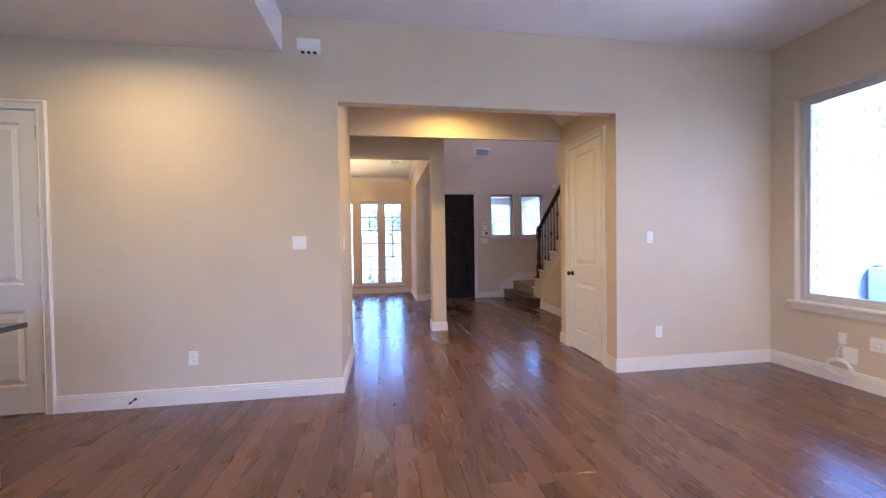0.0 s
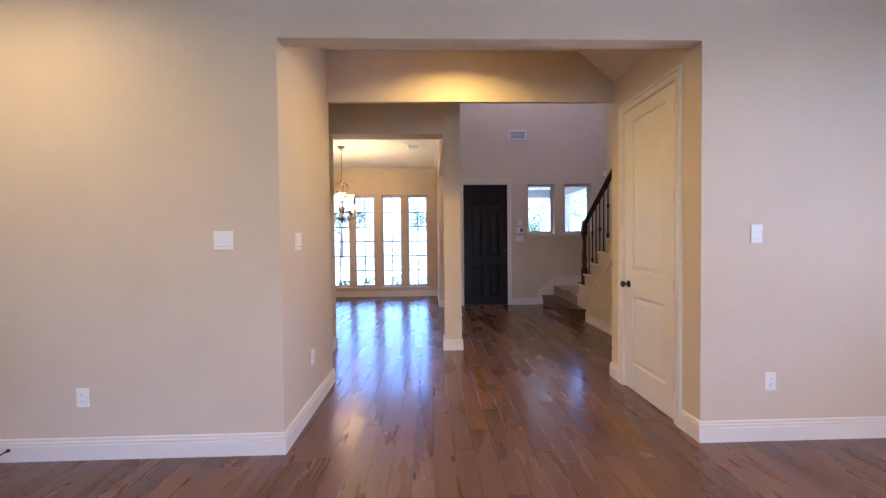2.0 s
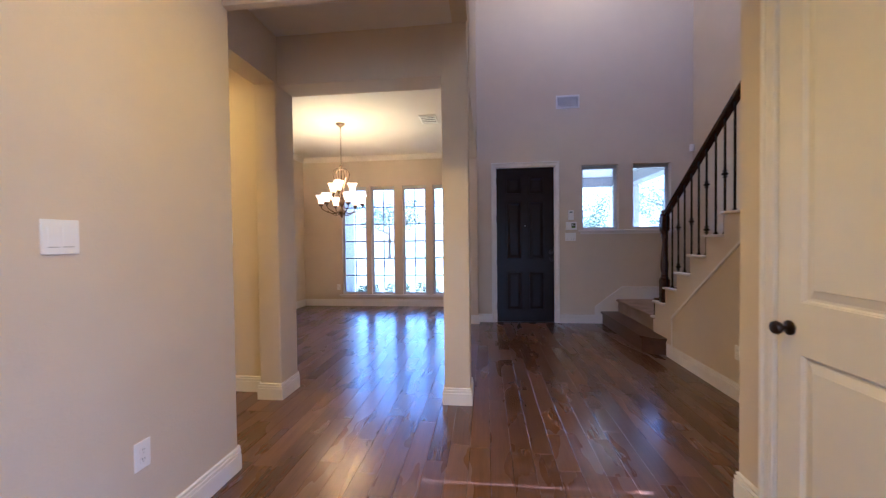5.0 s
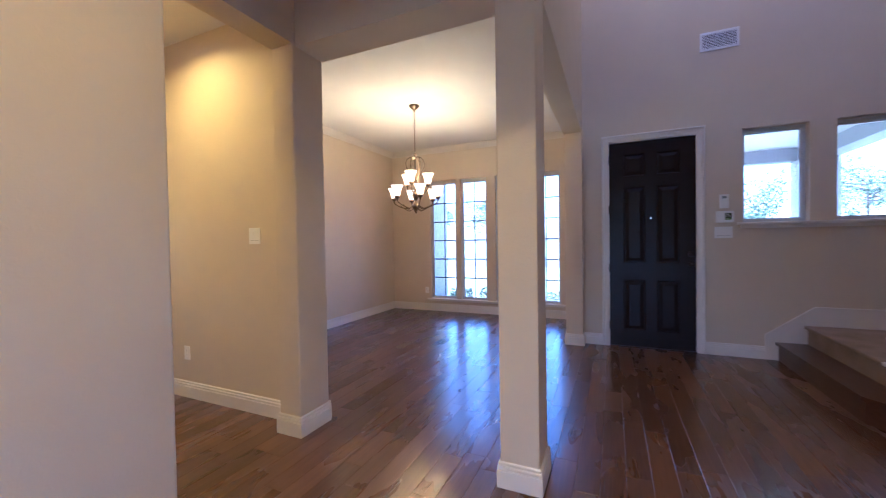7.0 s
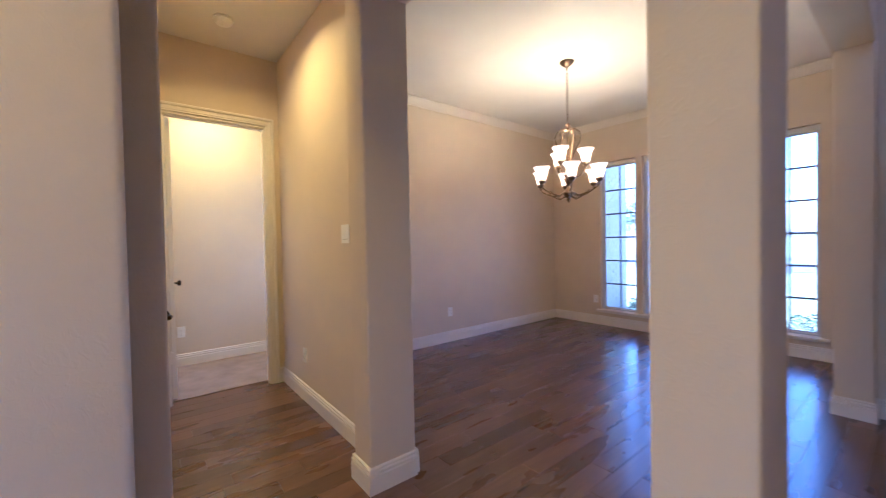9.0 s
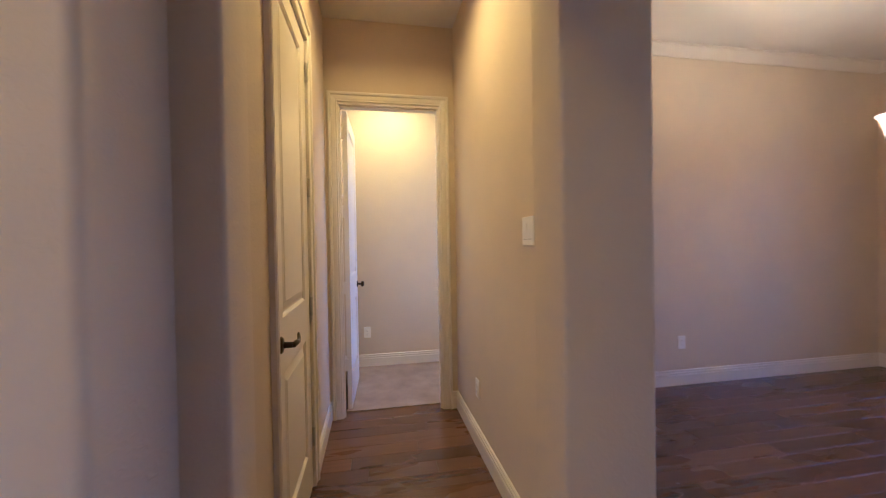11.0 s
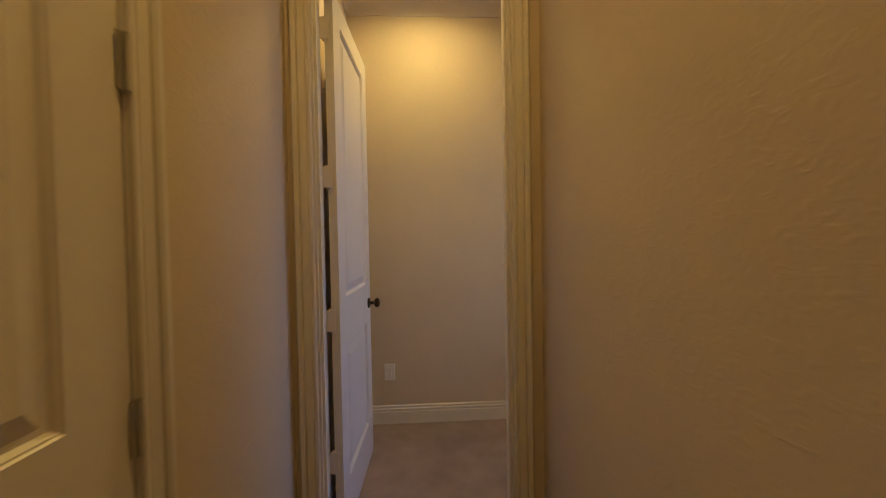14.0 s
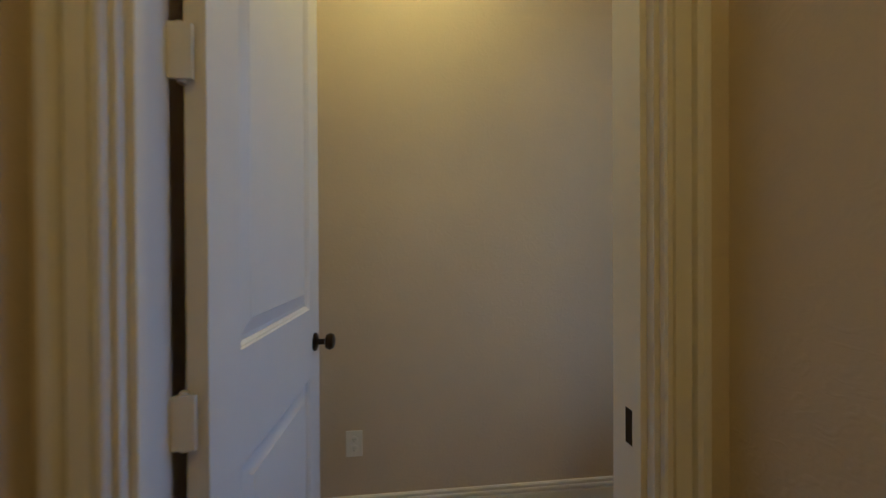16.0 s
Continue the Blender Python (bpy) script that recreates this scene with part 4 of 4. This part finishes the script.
for ya, yb, za, zb in columns:
    bm = bmesh.new()
    box(bm, XS, XS + 0.034, ya, yb, za, zb)
    part("side_panel", bm, PAINT, stairs, "beige painted stair side wall")
bm = bmesh.new()
sl = 0.745
tube(bm, [(XS - 0.004, 7.70, 0.12), (XS - 0.004, 7.70, 0.44)], 0.009, 6)
p0, p1 = (7.70, 0.44), (5.45, 0.44 + sl * 2.25)
for yy, zz, w in ((0, 0, 0.014), (0, 0.016, 0.008)):
    a = [bm.verts.new((XS - w, p0[0], p0[1] + zz - 0.008)), bm.verts.new((XS - w, p0[0], p0[1] + zz + 0.010)), bm.verts.new((XS + 0.002, p0[0], p0[1] + zz + 0.010)), bm.verts.new((XS + 0.002, p0[0], p0[1] + zz - 0.008))]
    b = [bm.verts.new((v.co.x, p1[0], v.co.z + p1[1] - p0[1])) for v in a]
    bm.faces.new(a), bm.faces.new(b)
    for i in range(4):
        bm.faces.new((a[i], a[(i + 1) % 4], b[(i + 1) % 4], b[i]))
part("stringer_trim", bm, TRIM, stairs, "thin painted trim strip along the stringer")
baseboard(WB + " below the stairs", [(XS, 5.43), (XS, 7.80)])
# skirt on the front wall
bm = bmesh.new()
poly = [(3.40, 0), (3.40, 0.262), (3.80, 0.572), (4.825, 0.572), (4.825, 0)]
lo, hi = [bm.verts.new((x, 9.47, z)) for x, z in poly], [bm.verts.new((x, 9.455, z)) for x, z in poly]
bm.faces.new(lo), bm.faces.new(hi)
for i in range(5):
    bm.faces.new((lo[i], lo[(i + 1) % 5], hi[(i + 1) % 5], hi[i]))
for a, b in (((3.40, 0.262), (3.80, 0.572)), ((3.80, 0.572), (4.825, 0.572))):
    tube(bm, [(a[0], 9.452, a[1]), (b[0], 9.452, b[1])], 0.008, 6)
structure("stair_skirt", bm, TRIM, "white painted skirt board rising beside the stair", "baseboard")

# railing
rail = thing("stair_railing", "dark wooden handrail with black iron balusters on a turned newel", "stair railing", (0, 0, 0))
RX = XS + 0.045
bm = bmesh.new()
nz = 3 * RISE
ny = 7.98
box(bm, RX - 0.042, RX + 0.042, ny - 0.042, ny + 0.042, nz - 0.16, nz + 0.27)
bevel_all(bm, 0.004)
lathe(bm, ((0.040, 0.27), (0.043, 0.285), (0.030, 0.30), (0.040, 0.315), (0.028, 0.33), (0.039, 0.37), (0.042, 0.43), (0.036, 0.50), (0.028, 0.62), (0.024, 0.74), (0.034, 0.75), (0.034, 0.765), (0.026, 0.78), (0.040, 0.80), (0.040, 0.82)), 20, (RX, ny, nz))
box(bm, RX - 0.040, RX + 0.040, ny - 0.040, ny + 0.040, nz + 0.82, nz + 0.99)
lathe(bm, ((0.034, 0.99), (0.050, 1.0), (0.050, 1.012), (0.026, 1.024), (0.036, 1.04), (0.036, 1.052), (0.022, 1.066), (0.008, 1.07)), 20, (RX, ny, nz))
box(bm, RX - 0.022, RX + 0.058, 8.123, 8.20, 2 * RISE, 2 * RISE + 0.21)
part("newel_post", bm, RAILWOOD, rail, "dark turned wooden newel post", smooth=True)


def rail_z(y):
    return 1.60 + 0.716 * (7.93 - y)


bm = bmesh.new()
prof = [(-0.030, -0.028), (-0.030, -0.012), (-0.036, 0.004), (-0.030, 0.022), (-0.012, 0.032), (0.012, 0.032), (0.030, 0.022), (0.036, 0.004), (0.030, -0.012), (0.030, -0.028)]
lo, hi = [[bm.verts.new((RX + a, y, rail_z(y) + b)) for a, b in prof] for y in (7.95, 5.46)]
bm.faces.new(lo), bm.faces.new(hi)
for i in range(len(prof)):
    bm.faces.new((lo[i], lo[(i + 1) % len(prof)], hi[(i + 1) % len(prof)], hi[i]))
part("handrail", bm, RAILWOOD, rail, "dark polished wooden handrail", smooth=True)


def knuckle(bm, y, z):
    lathe(bm, ((0.007, -0.035), (0.018, -0.030), (0.018, -0.024), (0.009, -0.018), (0.024, -0.006), (0.026, 0.0), (0.024, 0.006), (0.009, 0.018), (0.018, 0.024), (0.018, 0.030), (0.007, 0.035)), 12, (RX, y, z))


k = 0
for n, y in enumerate(STEP_Y[:-1]):
    zt = (n + 3) * RISE
    for q in ((0.205,) if n == 0 else (0.065, 0.195)):
        yy = y - q
        top = rail_z(yy) - 0.026
        bm = bmesh.new()
        box(bm, RX - 0.0065, RX + 0.0065, yy - 0.0065, yy + 0.0065, zt, top)
        box(bm, RX - 0.012, RX + 0.012, yy - 0.012, yy + 0.012, zt, zt + 0.018)
        if k % 4 == 2:
            knuckle(bm, yy, zt + 0.60 * (top - zt) + 0.06)
            knuckle(bm, yy, zt + 0.24 * (top - zt))
        elif k % 4 == 0 and k:
            knuckle(bm, yy, zt + 0.52 * (top - zt))
        elif k == 0:
            pass
        part("baluster", bm, IRON, rail, "slim black iron baluster")
        k += 1

# ---- chandelier ----
CX, CY = -0.38, 8.76
ch = thing("chandelier", "antique brass chandelier with nine lit frosted glass shades", "chandelier", (CX, CY, 0))
bm = bmesh.new()
lathe(bm, ((0.068, 3.049), (0.068, 3.040), (0.060, 3.030), (0.030, 3.005), (0.012, 3.0), (0.008, 2.975)), 24)
part("canopy", bm, BRASS, ch, "round brass ceiling canopy", smooth=True)
link = None
zt = 2.985
n = 0
while zt > 2.45:
    bm = bmesh.new()
    rot = Matrix.Rotation(radians(90 * (n % 2)), 4, "Z")
    tube(bm, [rot @ Vector((0.011 * math.cos(a), 0, 0.021 * math.sin(a))) for a in [2 * math.pi * i / 12 for i in range(12)]], 0.0026, 6, close=True)
    if n < 2:
        link = part("chain_link", bm, BRASS, ch, smooth=True, loc=(0, 0, zt))
        links = (link.data,) if n == 0 else (links[0], link.data)
    else:
        bm.free()
        ob = new("chain_link", links[n % 2])
        ob.parent, ob.location = ch, (0, 0, zt)
    zt -= 0.0335
    n += 1
bm = bmesh.new()
lathe(bm, ((0.006, 2.45), (0.020, 2.44), (0.026, 2.42), (0.012, 2.40), (0.030, 2.385), (0.034, 2.375), (0.010, 2.36), (0.008, 2.10), (0.022, 2.09), (0.030, 2.06), (0.020, 2.02), (0.012, 1.98), (0.028, 1.95), (0.045, 1.90), (0.034, 1.86), (0.014, 1.83), (0.022, 1.80), (0.050, 1.76), (0.040, 1.73), (0.016, 1.71), (0.018, 1.69), (0.004, 1.665)), 18)
part("stem", bm, BRASS, ch, "turned brass stem", smooth=True)
for i in range(6):
    bm = bmesh.new()
    a = 2 * math.pi * (i + 0.5) / 6
    c, s = math.cos(a), math.sin(a)
    tube(bm, [(r * c, r * s, z) for r, z in ((0.02, 2.375), (0.06, 2.392), (0.105, 2.36), (0.122, 2.31), (0.110, 2.25), (0.080, 2.20), (0.055, 2.15), (0.03, 2.08))], 0.006, 6)
    part("cage_rib", bm, BRASS, ch, "curved brass cage rib", smooth=True)


def shade_mesh():
    bm = bmesh.new()
    prof = ((0.030, 0.0), (0.038, 0.02), (0.044, 0.06), (0.052, 0.09), (0.066, 0.115), (0.078, 0.128))
    lathe(bm, prof, 24, cap=False)
    lathe(bm, tuple((r - 0.004, z) for r, z in prof), 24, cap=False)
    lathe(bm, ((0.003, 0.004), (0.029, 0.002)), 24, cap=False)
    return mesh("shade", bm, SHADE, True)


def cup_mesh():
    bm = bmesh.new()
    lathe(bm, ((0.006, -0.055), (0.014, -0.045), (0.008, -0.038), (0.030, -0.024), (0.036, -0.012), (0.033, 0.004), (0.028, 0.004)), 16)
    return mesh("cup", bm, BRASS, True)


SH, CUP = shade_mesh(), cup_mesh()
for count, radius, zc, ph, low in ((6, 0.30, 1.872, 0.0, 1.755), (3, 0.165, 2.055, 0.52, 1.93)):
    for i in range(count):
        a = 2 * math.pi * i / count + ph + 0.15
        c, s = math.cos(a), math.sin(a)
        bm = bmesh.new()
        tube(bm, [(r * c, r * s, z) for r, z in ((0.03, low + 0.02), (radius * 0.35, low - 0.025), (radius * 0.7, low + 0.0), (radius * 0.95, zc - 0.075), (radius, zc - 0.05))], 0.0065, 8)
        if count == 6:
            tube(bm, [(r * c, r * s, z) for r, z in ((0.02, 1.73), (0.09, 1.70), (0.16, 1.735), (0.21, 1.775))], 0.005, 6)
        arm = part("arm", bm, BRASS, ch, "curved brass arm", smooth=True)
        cup = new("cup", CUP)
        cup.parent, cup.location = arm, (radius * c, radius * s, zc)
        sh = new("shade", SH)
        sh.parent, sh.location = arm, (radius * c, radius * s, zc)
        tagged(sh, "lit frosted glass bell shade")
        lamp("chandelier_bulb", "POINT", (CX + radius * c, CY + radius * s, zc + 0.105), BULB, (1.0, 0.65, 0.18), 0.03)

# ---- outside ----
bm = bmesh.new()
box(bm, -400, 400, -400, 400, -0.30, -0.205)
tagged(structure("ground", bm, GRASS, "mown green lawn reaching the horizon", "lawn"), kind="structure")
block("pavement", "pale concrete porch slab and front path", 1.5, 6.5, 9.62, 12.4, -0.204, -0.06, "pavement", CONCRETE)
# Spread over the lawn as a reflector that throws sunlight into the living room.
block("patio", "pale concrete side yard slab, widened to bounce light indoors", 4.93, 10.3, -6, 9.0, -0.204, -0.12, "pavement", CONCRETE)
block("road", "grey asphalt street in front of the house", -60, 60, 26, 33, -0.204, -0.19, "road", ROAD)
block("porch_ceiling", "white painted porch ceiling with fascia beam", 1.5, 4.97, 9.62, 12.2, 2.66, 2.76, "ceiling", TRIM)
block("porch_beam", "grey painted porch beam", 1.5, 4.69, 12.0, 12.2, 2.46, 2.66, "beam", FASCIA)
block("porch_side_beam", "grey painted side beam of the porch", 4.69, 4.95, 9.625, 12.2, 2.46, 2.66, "beam", FASCIA)


def bricks(name, label, x0, x1, y0, y1, z0, z1):
    d = tagged(block(name, label, x0, x1, y0, y1, z0, z1, "brick wall", MORTAR), label)
    bm = bmesh.new()
    row = 0
    z = z0 + 0.01
    while z < z1 - 0.06:
        for (fx, fixed, a0, a1) in (("x", y0, x0, x1), ("x", y1, x0, x1), ("y", x0, y0, y1), ("y", x1, y0, y1)):
            a = a0 - (0.1 if row % 2 else 0)
            while a < a1:
                lo_, hi_ = max(a, a0), min(a + 0.19, a1)
                if hi_ - lo_ > 0.03:
                    e = 0.008
                    if fx == "x":
                        box(bm, lo_, hi_, fixed - e, fixed + e, z, z + 0.057)
                    else:
                        box(bm, fixed - e, fixed + e, lo_, hi_, z, z + 0.057)
                a += 0.20
        z += 0.067
        row += 1
    ob = part("bricks", bm, BRICK, d, kind="stuff")
    return d


bricks("porch_pier", "pale brick porch pier outside the front door", 4.52, 4.95, 11.8, 12.25, -0.06, 2.46)
bricks("porch_wall", "pale brick wall of the projecting porch", -1.75, -1.32, 11.04, 11.9, -0.2, 3.1)
bricks("brick_return", "pale brick house corner beside the picture window", 4.93, 5.25, 4.02, 4.4, -0.2, 3.4)


def shrub(loc, r, h, seed):
    rnd = random.Random(seed)
    d = thing("shrub", "low round green shrub beside the house wall", "shrub", loc, group="foundation shrubs")
    bm = bmesh.new()
    for _ in range(900):
        a, u = rnd.uniform(0, 2 * math.pi), rnd.random() ** 0.5
        zz = rnd.random()
        rad = r * (1 - 0.5 * abs(zz - 0.45)) * (0.55 + 0.5 * u)
        p = Vector((rad * math.cos(a), rad * math.sin(a), h * zz))
        q = Euler((rnd.uniform(-1, 1), rnd.uniform(-1, 1), rnd.uniform(0, 6.3))).to_matrix()
        vs = [bm.verts.new(p + q @ Vector(v)) for v in ((-0.03, 0, 0), (0, -0.014, 0.004), (0.035, 0, 0), (0, 0.014, 0.004))]
        bm.faces.new(vs)
    part("leaves", bm, LEAF, d, "small green leaves", kind="stuff")
    bm = bmesh.new()
    for _ in range(7):
        a = rnd.uniform(0, 6.3)
        tube(bm, [(0, 0, -0.02), (r * 0.3 * math.cos(a), r * 0.3 * math.sin(a), h * 0.5), (r * 0.5 * math.cos(a), r * 0.5 * math.sin(a), h * 0.8)], 0.006, 5)
    part("stems", bm, BARK, d)
    return d


for i, x in enumerate((-0.95, -0.25, 0.42, 1.05)):
    shrub((x, 11.75, -0.2), 0.28 + 0.04 * (i % 2), 0.52 + 0.05 * (i % 3), i)


def tree(loc, h, r, seed):
    rnd = random.Random(seed)
    d = thing("tree", "leafy green tree in the yard", "tree", loc)
    bm = bmesh.new()
    tube(bm, [(0, 0, 0), (0.04, 0, h * 0.25), (0, 0.05, h * 0.5), (0.02, 0, h * 0.8)], [0.16, 0.13, 0.09, 0.03], 10)
    tips = []
    for i in range(14):
        a = i * 2.4 + rnd.uniform(-0.3, 0.3)
        z0 = h * rnd.uniform(0.32, 0.7)
        L = r * rnd.uniform(0.6, 1.0)
        tip = Vector((L * math.cos(a), L * math.sin(a), z0 + L * rnd.uniform(0.3, 0.8)))
        tube(bm, [(0, 0, z0), (tip.x * 0.5, tip.y * 0.5, z0 + (tip.z - z0) * 0.35), tuple(tip)], [0.05, 0.035, 0.012], 6)
        tips.append(tip)
    part("trunk", bm, BARK, d, "rough brown trunk with limbs")
    bm = bmesh.new()
    for tip in tips:
        for _ in range(300):
            p = tip * rnd.uniform(0.7, 1.05) + Vector((rnd.gauss(0, r * 0.17), rnd.gauss(0, r * 0.17), rnd.gauss(0, r * 0.15)))
            q = Euler((rnd.uniform(-1.5, 1.5), rnd.uniform(-1.5, 1.5), rnd.uniform(0, 6.3))).to_matrix()
            vs = [bm.verts.new(p + q @ Vector(v)) for v in ((-0.09, 0, 0), (0, -0.045, 0.01), (0.1, 0, 0), (0, 0.045, 0.01))]
            bm.faces.new(vs)
    part("crown", bm, LEAF, d, "crown of small green leaves", kind="stuff")
    return d


for i, (x, y, h, r) in enumerate(((-7.0, 37, 6, 3.0), (1.5, 40, 6, 2.8), (9.5, 36, 5.5, 2.8), (17, 38, 7, 3), (-15, 38, 7, 3), (19, 5.0, 6, 2.6), (22, -3, 7, 2.5), (24, 12, 7, 3))):
    tree((x, y, -0.2), h, r, 40 + i)


def fence(label, p0, p1, n):
    d = thing("yard_fence", label, "fence", (0, 0, -0.2))
    a, b = Vector((*p0, 0)), Vector((*p1, 0))
    u = (b - a).normalized()
    for i in range(n):
        q = a + (b - a) * (i + 0.5) / n
        bm = bmesh.new()
        w = (b - a).length / n * 0.47
        s = Vector((-u.y, u.x, 0)) * 0.012
        vs = [q - u * w - s, q + u * w - s, q + u * w + s, q - u * w + s]
        poly_prism(bm, [(v.x, v.y) for v in vs], 0, 1.8 + 0.01 * (i % 3))
        part("board", bm, FENCE, d)
    return d


fence("weathered wooden board fence across the side yard", (10.5, -4), (10.5, 12), 90)


grill = thing("hose_reel", "blue-grey plastic hose reel standing in the side yard", "hose reel", (7.1, 4.62, -0.12))
bm = bmesh.new()
for s in (-0.16, 0.16):
    lathe(bm, ((0.27, -0.02), (0.29, 0.0), (0.27, 0.02)), 28)
    for v in bm.verts:
        v.tag = v.tag
    break
bm.transform(Matrix.Translation((0, 0.17, 0.80)) @ Matrix.Rotation(radians(90), 4, "X"))
part("wheel", bm, COVER, grill, smooth=True)
bm = bmesh.new()
box(bm, -0.2, 0.2, -0.35, 0.12, 0.45, 1.05)
bevel_all(bm, 0.03)
part("housing", bm, COVER, grill, smooth=True)
bm = bmesh.new()
for x in (-0.18, 0.15):
    for y in (-0.32, 0.08):
        box(bm, x, x + 0.03, y, y + 0.03, 0, 0.5)
part("stand", bm, IRON, grill)

# ---- floor boards ----
PW = 0.127


def plank_mesh(length, w=PW, name="plank"):
    bm = bmesh.new()
    g, b = 0.0005, 0.0015
    x0, x1, y0, y1 = g, w - g, g, length - g
    lo = [bm.verts.new(p) for p in ((x0, y0, -0.016), (x1, y0, -0.016), (x1, y1, -0.016), (x0, y1, -0.016))]
    mi = [bm.verts.new(p) for p in ((x0, y0, -b * 0.9), (x1, y0, -b * 0.9), (x1, y1, -b * 0.9), (x0, y1, -b * 0.9))]
    to = [bm.verts.new(p) for p in ((x0 + b, y0 + b, 0), (x1 - b, y0 + b, 0), (x1 - b, y1 - b, 0), (x0 + b, y1 - b, 0))]
    for p, q in ((lo, mi), (mi, to)):
        for i in range(4):
            bm.faces.new((p[i], p[(i + 1) % 4], q[(i + 1) % 4], q[i]))
    bm.faces.new(to)
    return mesh(name, bm, FLOOR)


floor_top = thing("wood_floor", "brown hand-scraped hardwood floor boards with satin finish", "wood floor", (0, 0, 0), kind="structure")
LENGTHS = (0.4, 0.7, 1.0, 1.35, 1.7)
PM = {L: plank_mesh(L) for L in LENGTHS}
rnd = random.Random(7)
far = []
near_count = 0
nx = int((4.95 + 5.0) / PW)
cells = []
for i in range(nx):
    x = -4.99 + i * PW
    y = -4.0 - rnd.uniform(0, 1.2)
    y_end = 4.18 if x < -2.06 - PW else (10.9 if x < 1.45 else 9.5)
    if x + PW > 4.83:
        y_end = 4.2
    while y < y_end:
        L = rnd.choice(LENGTHS)
        cells.append((x, y, L))
        y += L
cells = [(x, y, L) for x, y, L in cells if not (x < -2.055 and 4.2 < y and y < 6.6)]
order = sorted(cells, key=lambda c: (c[0] - 1.2) ** 2 * 1.3 + (c[1] + c[2] / 2 - 4.8) ** 2 * 0.55)
nearest = set(order[:300])
bm = bmesh.new()
for x, y, L in cells:
    y1 = y + L
    xa = x
    if (x, y, L) in nearest:
        ob = new("plank", PM[L])
        ob.parent, ob.location = floor_top, (x, y, rnd.uniform(-0.0006, 0.0))
    else:
        z = rnd.uniform(-0.0006, 0)
        g, b = 0.0005, 0.0015
        x0, x1, ya, yb = x + g, x + PW - g, y + g, y1 - g
        mi = [bm.verts.new(p) for p in ((x0, ya, z - 0.002), (x1, ya, z - 0.002), (x1, yb, z - 0.002), (x0, yb, z - 0.002))]
        to = [bm.verts.new(p) for p in ((x0 + b, ya + b, z), (x1 - b, ya + b, z), (x1 - b, yb - b, z), (x0 + b, yb - b, z))]
        for i in range(4):
            bm.faces.new((mi[i], mi[(i + 1) % 4], to[(i + 1) % 4], to[i]))
        bm.faces.new(to)
part("plank_field", bm, FLOOR_FAR, floor_top, kind="stuff")
bm = bmesh.new()
box(bm, -2.099, -1.9435, 5.50, 6.46, -0.016, -0.0005)
bevel_all(bm, 0.002)
part("end_board", bm, FLOOR, floor_top, "board across the bedroom doorway")
